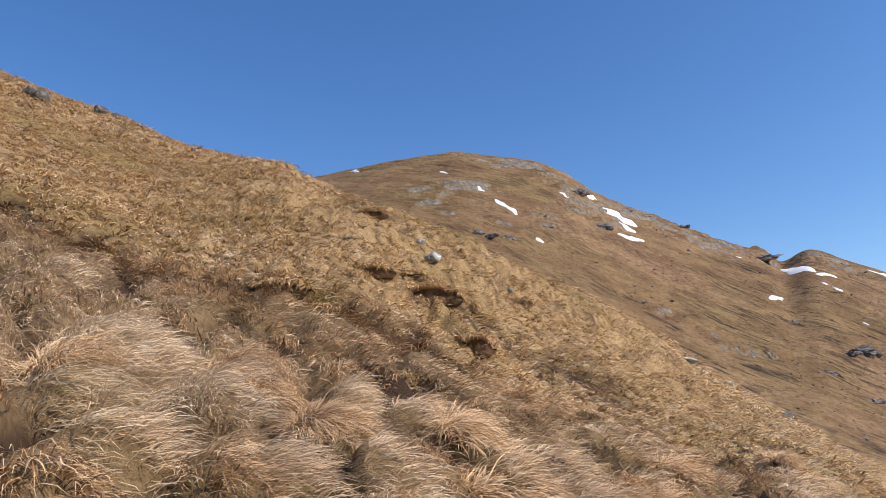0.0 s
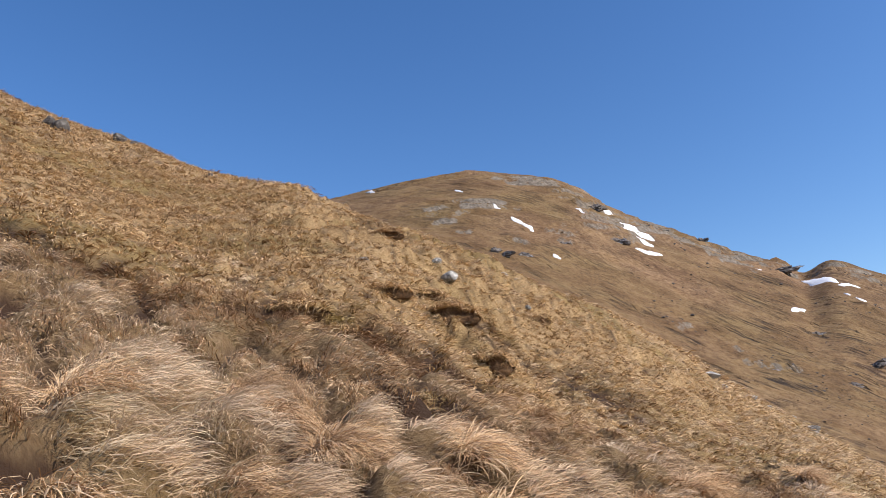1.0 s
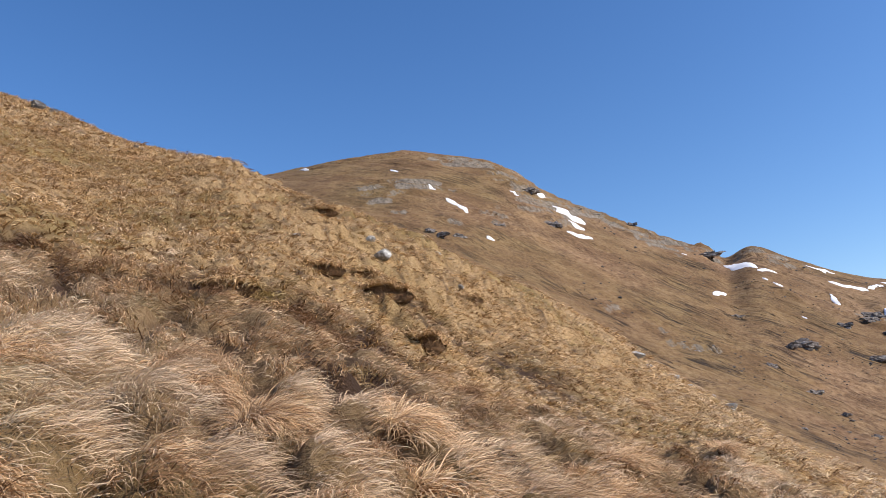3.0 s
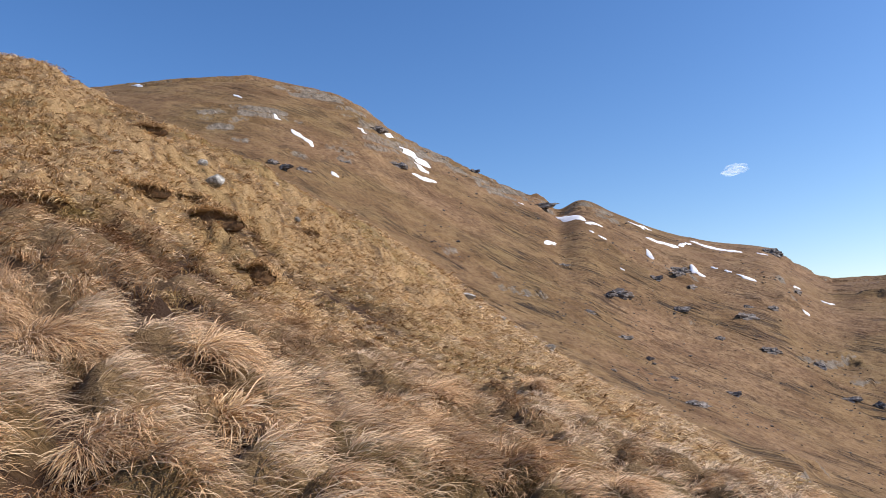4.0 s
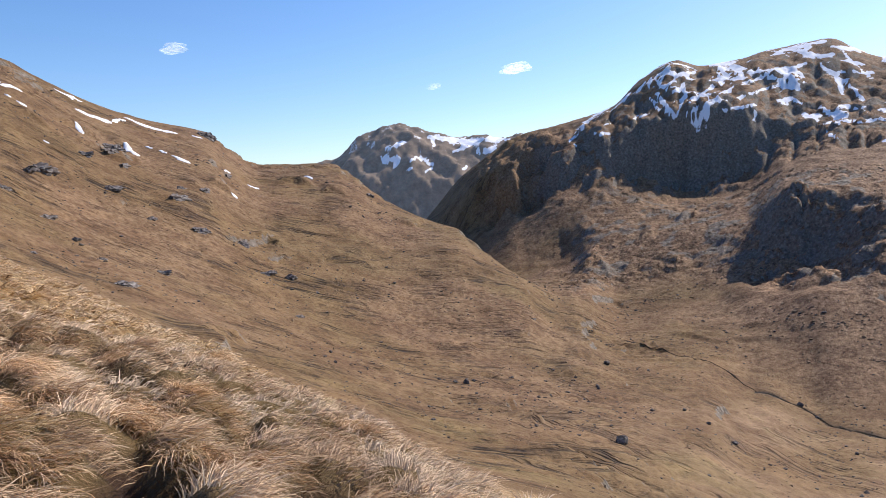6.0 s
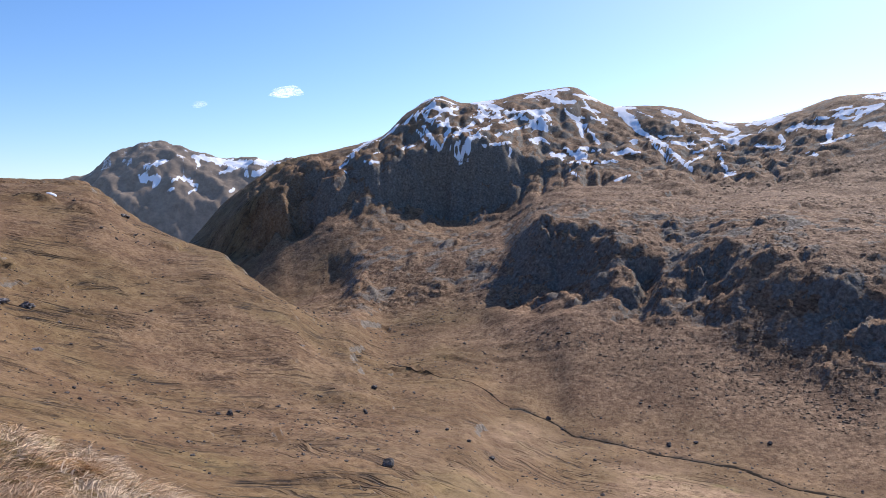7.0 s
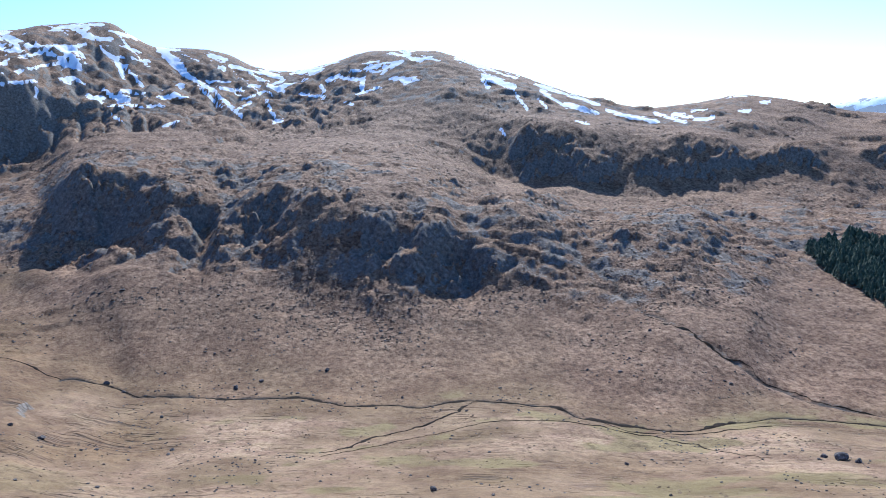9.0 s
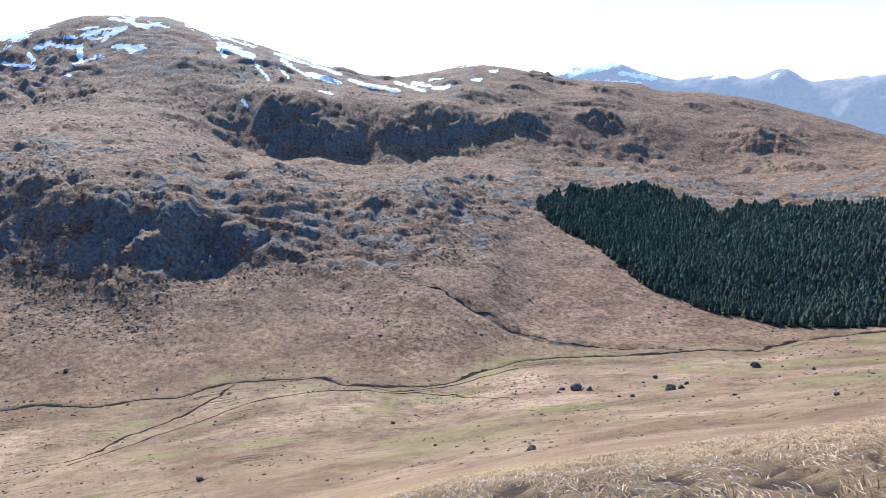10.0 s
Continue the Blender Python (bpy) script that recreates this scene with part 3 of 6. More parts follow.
def ground_material():
    m, nt, b = mat("moorland")
    pos = nt.nodes.new("ShaderNodeTexCoord").outputs["Object"]
    close, rock, snow = attr(nt, "close"), attr(nt, "rock"), attr(nt, "snow")
    # bleached hill grass close by
    g1 = noise_tex(nt, pos, 0.55, 6, 0.6)
    g2 = noise_tex(nt, pos, 6.0, 6, 0.7)
    straw = ramp(nt, g1, [(0.3, (0.24, 0.14, 0.06)), (0.5, (0.4, 0.26, 0.12)), (0.7, (0.52, 0.37, 0.2))])
    straw = mix(nt, 0.55, straw, ramp(nt, g2, [(0.36, (0.06, 0.033, 0.016)), (0.47, (0.44, 0.285, 0.135)), (0.62, (0.62, 0.45, 0.25))]))
    bend = nt.nodes.new("ShaderNodeVectorMath")
    bend.operation = "MULTIPLY_ADD"
    wn3 = node(nt, "ShaderNodeTexNoise", Scale=0.55, Detail=3.0)
    nt.links.new(pos, wn3.inputs["Vector"])
    nt.links.new(wn3.outputs["Color"], bend.inputs[0])
    bend.inputs[1].default_value = (1.6, 1.6, 0)
    nt.links.new(pos, bend.inputs[2])
    comb = nt.nodes.new("ShaderNodeMapping")
    comb.inputs["Rotation"].default_value = (0, 0, radians(25))
    comb.inputs["Scale"].default_value = (5, 34, 12)
    nt.links.new(bend.outputs[0], comb.inputs["Vector"])
    fibre = noise_tex(nt, comb.outputs["Vector"], 1.0, 4, 0.7)
    straw = mix(nt, 0.5, straw, ramp(nt, fibre, [(0.36, (0.08, 0.042, 0.02)), (0.5, (0.4, 0.255, 0.125)), (0.66, (0.6, 0.44, 0.24))]))
    straw = mix(nt, math_node(nt, "MULTIPLY", attr(nt, "green"), 0.8, True), straw, (0.22, 0.155, 0.05))
    # bare peat, and the painted shade of gaps between tussocks
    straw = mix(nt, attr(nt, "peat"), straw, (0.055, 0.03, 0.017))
    # open hill: dead grass, moss and heather at two scales
    h1 = noise_tex(nt, pos, 0.012, 6, 0.6)
    h2 = noise_tex(nt, pos, 0.07, 8, 0.7, 0.4)
    h3 = noise_tex(nt, pos, 0.26, 6, 0.7)
    slant = stretch(nt, pos, (0.30, 0.07, 0.07))
    h4 = noise_tex(nt, slant, 1.0, 6, 0.65, 0.3)
    hill = ramp(nt, h1, [(0.35, (0.17, 0.087, 0.044)), (0.5, (0.19, 0.112, 0.048)), (0.65, (0.158, 0.11, 0.04))])
    hill = mix(nt, 0.5, hill, ramp(nt, h2, [(0.32, (0.095, 0.054, 0.03)), (0.5, (0.21, 0.13, 0.062)), (0.7, (0.29, 0.205, 0.105))]))
    hill = mix(nt, 0.35, hill, ramp(nt, h3, [(0.35, (0.10, 0.06, 0.03)), (0.55, (0.26, 0.175, 0.085)), (0.7, (0.36, 0.27, 0.15))]))
    hill = mix(nt, math_node(nt, "MULTIPLY", attr(nt, "runnel"), 0.1), hill, ramp(nt, h4, [(0.36, (0.62, 0.6, 0.58)), (0.5, (1, 1, 1)), (0.66, (1.18, 1.16, 1.1))]), "MULTIPLY")
    tuft = ramp(nt, noise_tex(nt, pos, 0.42, 4, 0.75), [(0.52, (1, 1, 1)), (0.62, (0.38, 0.34, 0.32))])
    hill = mix(nt, 0.6, hill, tuft, "MULTIPLY")
    wav = nt.nodes.new("ShaderNodeVectorMath")
    wav.operation = "MULTIPLY_ADD"
    wn4 = node(nt, "ShaderNodeTexNoise", Scale=0.03, Detail=4.0)
    nt.links.new(pos, wn4.inputs["Vector"])
    nt.links.new(wn4.outputs["Color"], wav.inputs[0])
    wav.inputs[1].default_value = (11, 11, 0)
    nt.links.new(pos, wav.inputs[2])

    def erosion(across, lengthways, sharp, where, least, turn, field):
        """Narrow cuts in the peat that run slantwise over the hill and die out."""
        mp = nt.nodes.new("ShaderNodeMapping")
        mp.vector_type = "TEXTURE"
        mp.inputs["Rotation"].default_value = (0, 0, radians(turn))
        mp.inputs["Scale"].default_value = (across, lengthways, lengthways)
        nt.links.new(wav.outputs[0], mp.inputs["Vector"])
        c = noise_tex(nt, mp.outputs["Vector"], 1.0, 3, 0.55)
        c = math_node(nt, "ABSOLUTE", math_node(nt, "SUBTRACT", c, 0.5))
        c = math_node(nt, "SUBTRACT", 1.0, math_node(nt, "MULTIPLY", c, sharp), True)
        gate = math_node(nt, "MULTIPLY", math_node(nt, "SUBTRACT", noise_tex(nt, pos, where, 4, 0.65), least), 9.0, True)
        return math_node(nt, "MULTIPLY", math_node(nt, "MULTIPLY", c, gate), attr(nt, field))

    crack = math_node(nt, "MAXIMUM", erosion(12, 150, 22.0, 0.024, 0.49, -128, "runnel"), erosion(6.0, 60, 17.0, 0.04, 0.54, -134, "runnel"))
    crack = math_node(nt, "MAXIMUM", crack, erosion(11, 120, 22.0, 0.026, 0.5, -22, "floor_cut"))
    hill = mix(nt, math_node(nt, "MULTIPLY", crack, 1.0, True), hill, (0.026, 0.019, 0.014))
    hill = mix(nt, attr(nt, "heather"), hill, ramp(nt, h3, [(0.35, (0.12, 0.067, 0.04)), (0.5, (0.27, 0.163, 0.093)), (0.65, (0.39, 0.26, 0.157))]))
    fine_straw = noise_tex(nt, pos, 0.42, 7, 0.8)
    pale = ramp(nt, fine_straw, [(0.36, (0.17, 0.098, 0.055)), (0.5, (0.39, 0.252, 0.148)), (0.64, (0.5, 0.352, 0.215))])
    pale = mix(nt, 0.35, pale, ramp(nt, h2, [(0.35, (0.34, 0.215, 0.15)), (0.5, (0.38, 0.27, 0.16)), (0.65, (0.36, 0.29, 0.14))]))
    hill = mix(nt, attr(nt, "pale"), hill, pale)
    sod = math_node(nt, "MULTIPLY", math_node(nt, "SUBTRACT", math_node(nt, "ADD", attr(nt, "green"), math_node(nt, "MULTIPLY", math_node(nt, "SUBTRACT", h3, 0.5), 0.8)), 0.2), 1.3, True)
    hill = mix(nt, math_node(nt, "MULTIPLY", sod, 0.8), hill, (0.225, 0.175, 0.07))
    # dark specks painted in for rocks and the small shadows they cast
    speck = ramp(nt, noise_tex(nt, pos, 0.17, 7, 0.8), [(0.5, (1, 1, 1)), (0.57, (0.42, 0.38, 0.35))])
    hill = mix(nt, math_node(nt, "MULTIPLY", math_node(nt, "ADD", attr(nt, "heather"), attr(nt, "pale"), True), 0.75), hill, speck, "MULTIPLY")
    swathe = ramp(nt, noise_tex(nt, pos, 0.028, 6, 0.7), [(0.4, (0.62, 0.56, 0.52)), (0.55, (1, 1, 1)), (0.68, (1.15, 1.12, 1.05))])
    hill = mix(nt, 0.75, hill, swathe, "MULTIPLY")
    base = mix(nt, close, hill, straw)
    # bare rock
    r1 = noise_tex(nt, pos, 0.25, 8, 0.75)
    stone = ramp(nt, r1, [(0.35, (0.075, 0.062, 0.05)), (0.52, (0.185, 0.155, 0.122)), (0.68, (0.31, 0.27, 0.22))])
    edge = math_node(nt, "ADD", rock, math_node(nt, "MULTIPLY", math_node(nt, "SUBTRACT", h3, 0.5), 0.9))
    edge = math_node(nt, "ADD", edge, math_node(nt, "MULTIPLY", math_node(nt, "SUBTRACT", noise_tex(nt, pos, 0.9, 5, 0.75), 0.5), 1.3))
    edge = math_node(nt, "MULTIPLY", math_node(nt, "SUBTRACT", edge, 0.45), 4.0, True)
    jag = nt.nodes.new("ShaderNodeTexNoise")
    jag.noise_type = "RIDGED_MULTIFRACTAL"
    for key, val in (("Scale", 0.11), ("Detail", 5.0), ("Roughness", 0.6), ("Lacunarity", 2.3), ("Offset", 0.9), ("Gain", 1.6)):
        jag.inputs[key].default_value = val
    nt.links.new(pos, jag.inputs["Vector"])
    base = mix(nt, edge, base, stone)
    base = mix(nt, attr(nt, "water"), base, (0.025, 0.022, 0.02))
    s_edge = math_node(nt, "ADD", snow, math_node(nt, "MULTIPLY", math_node(nt, "SUBTRACT", h2, 0.5), 0.8))
    s_edge = math_node(nt, "MULTIPLY", math_node(nt, "SUBTRACT", s_edge, 0.5), 9.0, True)
    base = mix(nt, s_edge, base, (0.84, 0.86, 0.9))
    nt.links.new(base, b.inputs["Base Color"])
    b.inputs["Roughness"].default_value = 0.9
    bump = nt.nodes.new("ShaderNodeBump")
    bump.inputs["Distance"].default_value = 1.0
    bump.inputs["Strength"].default_value = 0.75
    fine = math_node(nt, "ADD", math_node(nt, "MULTIPLY", g2, 0.22), math_node(nt, "MULTIPLY", fibre, 0.09))
    sod_lump = noise_tex(nt, pos, 0.85, 3, 0.6)
    coarse = math_node(nt, "ADD", math_node(nt, "ADD", math_node(nt, "MULTIPLY", h3, 1.1), math_node(nt, "MULTIPLY", sod_lump, 0.55)), math_node(nt, "ADD", math_node(nt, "ADD", math_node(nt, "MULTIPLY", h2, 0.7), math_node(nt, "MULTIPLY", math_node(nt, "MULTIPLY", jag.outputs["Fac"], 0.6), attr(nt, "rough"))), math_node(nt, "SUBTRACT", math_node(nt, "MULTIPLY", math_node(nt, "MULTIPLY", h4, attr(nt, "runnel")), 0.1), math_node(nt, "MULTIPLY", crack, 2.2))))
    hmix = nt.nodes.new("ShaderNodeMix")
    nt.links.new(close, hmix.inputs["Factor"])
    nt.links.new(coarse, hmix.inputs["A"])
    nt.links.new(fine, hmix.inputs["B"])
    nt.links.new(hmix.outputs["Result"], bump.inputs["Height"])
    nt.links.new(bump.outputs["Normal"], b.inputs["Normal"])
    return m


MOOR = ground_material()


# ---- ground ----
def grid_mesh(name, x, y, z, closed, fields):
    na, nr = x.shape
    me = bpy.data.meshes.new(name)
    co = np.stack([x, y, z], -1).reshape(-1, 3)
    i = np.arange(na if closed else na - 1)
    j = np.arange(nr - 1)
    a = (i[:, None] * nr + j[None, :]).ravel()
    n = (((i + 1) % na)[:, None] * nr + j[None, :]).ravel()
    quads = np.stack([a, a + 1, n + 1, n], -1)
    me.vertices.add(len(co))
    me.vertices.foreach_set("co", co.ravel())
    me.loops.add(quads.size)
    me.loops.foreach_set("vertex_index", quads.ravel().astype(np.int32))
    me.polygons.add(len(quads))
    me.polygons.foreach_set("loop_start", (np.arange(len(quads)) * 4).astype(np.int32))
    me.update(calc_edges=True)
    me.polygons.foreach_set("use_smooth", np.ones(len(quads), dtype=bool))
    for key, val in fields.items():
        at = me.attributes.new(key, "FLOAT", "POINT")
        at.data.foreach_set("value", np.broadcast_to(val, (na, nr)).astype(np.float32).ravel())
    return me


def window(v, a, b, soft):
    return smooth(a - soft, a, v) * (1 - smooth(b, b + soft, v))


n_mid = fbm(XX / 45, YY / 45, 83, 4)
close_f = 1 - smooth(70, 120, RA)
rock_f = smooth(0.85, 1.35, STEEP + 0.25 * n_mid) * smooth(120, 200, RA) * (0.35 + 0.65 * np.maximum(0.5 * ribs, smooth(60, 70, AA))) + ribs * 0.4 * smooth(0.0, 0.4, n_mid) + 0.6 * np.exp(-(burn / 7) ** 2) * smooth(-0.1, 0.3, fbm(XX / 12, YY / 12, 955, 3)) + (0.5 * rough + 0.25 * far + 0.5 * far_all * smooth(1380, 1480, RA) * (1 - smooth(126, 134, AA))) * smooth(-0.2, 0.35, fbm(XX / 18, YY / 18, 85, 4))
alt = ZZ + 40 * fbm(XX / 200, YY / 200, 89, 3)
ledge = fbm(AA / 1.4, (ZZ + 9 * fbm(XX / 50, YY / 50, 96, 2)) / 10, 97, 4)
wave = 0.5 * fbm(XX / 90, YY / 90, 98, 3)
streak = np.maximum(ridged((AA + RA / 42 + wave) / 0.9, RA / 200, 99, 3) * smooth(76, 82, AA), ridged((AA - RA / 70 + wave) / 0.8, RA / 170, 94, 3) * (1 - smooth(80, 86, AA)))
drift = np.maximum(smooth(0.12, 0.26, ledge), smooth(0.36, 0.54, streak))
below = (RIDGE_R - RA)
cap = smooth(65, 155, alt) * (1 - smooth(104, 112, AA)) + smooth(40, 100, alt) * smooth(96, 100, AA) * (1 - smooth(128, 144, AA)) * (1 - smooth(90, 230, below)) * 0.9
SNOW_EAST = [(79.1, 9.28, 81.2, 9.45, 0.11), (81.1, 9.14, 83.8, 9.38, 0.11), (82.6, 8.56, 84.3, 8.43, 0.15), (84.3, 8.97, 86.4, 8.44, 0.13), (86.4, 8.60, 88.0, 8.05, 0.15), (83.7, 7.72, 85.5, 6.07, 0.11), (85.5, 6.07, 86.0, 5.34, 0.11), (84.6, 5.04, 86.1, 4.82, 0.13), (83.8, 4.01, 87.3, 3.95, 0.11), (83.9, 3.28, 84.5, 2.87, 0.11), (87.1, 2.56, 88.3, 2.86, 0.11), (87.4, 7.85, 88.8, 6.36, 0.31), (88.7, 6.24, 90.7, 4.99, 0.15), (90.7, 4.99, 92.6, 3.08, 0.13), (89.8, 5.21, 91.2, 3.74, 0.11), (90.6, 7.43, 91.7, 7.13, 0.18)]
SNOW_COL = [(92.0, 6.72, 95.3, 5.92, 0.13), (94.5, 6.35, 95.6, 5.79, 0.15), (94.6, 5.27, 95.8, 5.66, 0.11), (90.3, 5.69, 91.9, 5.54, 0.11), (91.1, 5.19, 92.8, 4.94, 0.11), (92.7, 4.33, 94.4, 4.91, 0.11), (92.4, 3.71, 93.3, 4.10, 0.11), (94.4, 4.28, 94.9, 3.01, 0.11), (94.7, 2.60, 95.5, 2.74, 0.11), (96.3, 6.10, 98.5, 6.33, 0.11), (98.9, 5.57, 99.9, 6.00, 0.11), (98.4, 5.21, 98.6, 4.79, 0.15), (96.9, 4.63, 98.6, 4.37, 0.11), (101.6, 5.65, 101.4, 4.91, 0.18), (101.0, 4.50, 102.5, 4.87, 0.11), (102.9, 5.89, 103.8, 6.69, 0.11), (100.1, 3.94, 100.7, 3.75, 0.11), (104.2, 7.20, 105.1, 7.33, 0.11)]
SNOW_FACE = [(77.1, 8.48, 77.6, 7.75, 0.13), (78.2, 8.32, 78.7, 7.58, 0.15), (76.6, 8.65, 78.2, 8.70, 0.11), (78.4, 6.26, 81.0, 6.85, 0.11), (77.3, 5.49, 79.4, 5.69, 0.11), (80.3, 7.42, 81.2, 7.04, 0.11), (82.5, 4.66, 83.3, 4.49, 0.20), (81.6, 5.88, 82.4, 5.45, 0.11), (75.3, 6.41, 76.7, 7.17, 0.13), (78.6, 7.13, 80.3, 7.69, 0.11), (81.0, 6.85, 82.4, 6.27, 0.11), (81.4, 7.82, 82.6, 8.10, 0.11), (84.4, 6.86, 84.9, 5.87, 0.11)]
SNOW_RIDGE = [(108.5, 6.89, 113.0, 5.22, 0.11), (110.5, 5.56, 112.8, 4.58, 0.23), (110.5, 5.23, 110.9, 4.67, 0.15), (112.8, 4.21, 113.8, 2.92, 0.11), (114.8, 4.30, 116.6, 2.98, 0.13), (116.6, 3.19, 118.8, 2.47, 0.20), (114.4, 4.74, 119.0, 3.06, 0.11), (117.4, 1.92, 118.2, 1.68, 0.11), (114.6, 3.70, 115.2, 2.97, 0.11), (119.6, 2.63, 121.3, 1.94, 0.13), (120.9, 2.16, 123.2, 1.60, 0.18), (123.0, 2.25, 125.1, 1.47, 0.13), (124.3, 2.10, 125.6, 1.83, 0.15), (125.8, 1.59, 127.0, 1.72, 0.15), (130.1, 2.60, 130.6, 2.64, 0.13), (128.7, 2.12, 129.4, 2.08, 0.11), (111.7, 1.55, 112.1, 1.12, 0.13), (125.6, 2.30, 126.5, 2.25, 0.11)]
SNOW_WALL = [(72.9, 6.88, 74.2, 4.98, 0.18), (72.3, 6.67, 72.9, 5.83, 0.11), (74.6, 7.50, 74.8, 6.45, 0.13), (74.6, 6.45, 74.2, 5.40, 0.11), (73.4, 7.50, 74.7, 8.34, 0.11), (74.2, 8.13, 75.5, 8.33, 0.13), (72.8, 7.92, 73.4, 7.29, 0.15), (77.0, 8.04, 77.2, 7.28, 0.13), (75.0, 6.16, 76.3, 7.08, 0.11), (75.7, 5.82, 74.6, 5.40, 0.11), (71.2, 5.37, 72.1, 5.62, 0.11), (63.9, 4.04, 64.5, 3.35, 0.13), (66.3, 3.88, 67.5, 5.00, 0.13), (67.1, 4.91, 68.4, 5.78, 0.11), (68.0, 5.54, 69.6, 6.45, 0.11), (64.9, 4.17, 65.3, 2.94, 0.11), (66.7, 3.76, 67.1, 3.34, 0.11), (68.3, 4.38, 69.4, 4.37, 0.11), (63.7, 2.54, 63.9, 3.23, 0.11)]
SNOW_FAR = [(55.9, 4.86, 58.5, 4.48, 0.15), (56.2, 4.22, 56.1, 4.83, 0.13), (58.3, 4.28, 60.9, 4.55, 0.13), (60.5, 4.51, 62.4, 4.32, 0.11), (60.2, 4.34, 60.7, 4.87, 0.11), (59.4, 3.51, 60.9, 3.75, 0.13), (55.1, 3.29, 56.2, 2.75, 0.11), (52.2, 3.48, 53.1, 3.27, 0.13), (52.7, 4.16, 54.0, 4.60, 0.11), (52.0, 3.67, 52.5, 3.12, 0.11), (53.1, 2.67, 53.5, 3.42, 0.11), (54.0, 2.29, 54.4, 2.56, 0.11), (55.5, 2.29, 56.0, 2.56, 0.11), (56.9, 4.69, 57.7, 4.32, 0.13), (57.6, 3.69, 58.9, 4.09, 0.11), (58.3, 2.28, 58.6, 2.56, 0.11), (54.3, 3.20, 54.8, 3.36, 0.11)]


def seen_from_path(x, y, z):
    return np.degrees(np.arctan2(x, y)), np.degrees(np.arctan2(z, np.hypot(x, y)))


def gully_snow(tables, x, y, z, seed):
    """Snow lying in gullies and on ledges: strips between two bearings and slope angles, with a half-width."""
    a, e = seen_from_path(x, y, z)
    a = a + 0.16 * fbm(x / 14, y / 14, seed, 3)
    e = e + 0.14 * fbm(x / 14 + 50, y / 14, seed + 3, 3)
    out = np.zeros(np.shape(x))
    for table in tables:
        for a0, e0, a1, e1, w in table:
            t = np.clip(((a - a0) * (a1 - a0) + (e - e0) * (e1 - e0)) / ((a1 - a0) ** 2 + (e1 - e0) ** 2), 0, 1)
            d = np.hypot(a - a0 - t * (a1 - a0), e - e0 - t * (e1 - e0))
            out = np.maximum(out, np.exp(-0.69 * (d / w) ** 2))
    return out


strip = smooth(104, 110, AA) * (1 - smooth(124, 128, AA)) * window(below + 50 * fbm(XX / 70, YY / 70, 114, 3), 25, 85, 30) * smooth(-0.15, 0.1, fbm(AA / 1.3, RA / 90, 115, 3))
east = smooth(80, 84, AA) * (1 - smooth(95, 99, AA))
drift = np.maximum(drift, east * smooth(0.28, 0.48, streak))
fleck = far_all * cap * drift * smooth(-0.1, 0.25, fbm(XX / 60, YY / 60, 100, 3)) * 0.9
snow_f = np.maximum(fleck, far_all * (RA > 1250) * gully_snow((SNOW_EAST, SNOW_COL, SNOW_FACE, SNOW_RIDGE, SNOW_WALL), XX, YY, ZZ, 116))
green_f = np.clip(window(RA, 150, 420, 60) * smooth(0.0, 0.5, fbm(XX / 70, YY / 70, 101, 3)) * smooth(20, 40, AA) * (0.5 - 0.4 * smooth(80, 95, AA)) + close_f * smooth(0.1, 0.45, fbm(XX / 7, YY / 7, 103, 3)) * 0.8 + 0.6 * np.exp(-((AA - 0.3) / 4) ** 2 - ((RA - 24) / 5) ** 2) + 1.0 * window(RA / STREAM_R, 0.5, 1.0, 0.1) * smooth(0.1, 0.35, fbm(XX / 35, YY / 35, 118, 3)) * smooth(84, 94, AA), 0, 1)
pale_f = window(RA / STREAM_R, 0.15, 0.86, 0.16) * smooth(66, 88, AA) * smooth(90, 140, RA) * np.clip(0.5 + 1.1 * fbm(XX / 45, YY / 45, 111, 4), 0, 1)
heather_f = np.clip(far_all * 0.75 + 0.8 * smooth(0.9, 1.2, RA / STREAM_R + 0.1 * fbm(XX / 50, YY / 50, 113, 3)) * smooth(74, 84, AA) + smooth(0.0, 0.4, fbm(XX / 150, YY / 150, 107, 3)) * 0.5 * smooth(200, 400, RA), 0, 1)
# peat, plus shade painted dark under the grass and in gaps between tufts
peat_and_gap_shade_f = np.clip(close_f * smooth(0.3, 0.55, fbm(XX / 3.5, YY / 5, 109, 3)) * 0.5 + hollow * 0.8 + heath * 0.6 + np.clip(scar, 0, 1) * 0.8 * smooth(-0.1, 0.3, fbm(XX / 1.2, YY / 1.2, 112, 3)) + 0.8 * smooth(0.35, 0.7, clump) * close_f * (1 - 0.5 * smooth(14, 22, RA)) + 0.65 * on_bank * smooth(0.4, 0.75, tuft) + 0.5 * (1 - smooth(13, 20, RA)), 0, 1)
water_f = np.clip(2.2 * np.exp(-(bed / 2.0) ** 2) * (0.35 + 0.65 * smooth(-0.3, 0.1, fbm(XX / 16, YY / 16, 973, 3))) + 1.0 * np.exp(-(burn / 2.2) ** 2) * smooth(-0.15, 0.15, fbm(XX / 14, YY / 14, 953, 3)), 0, 1)
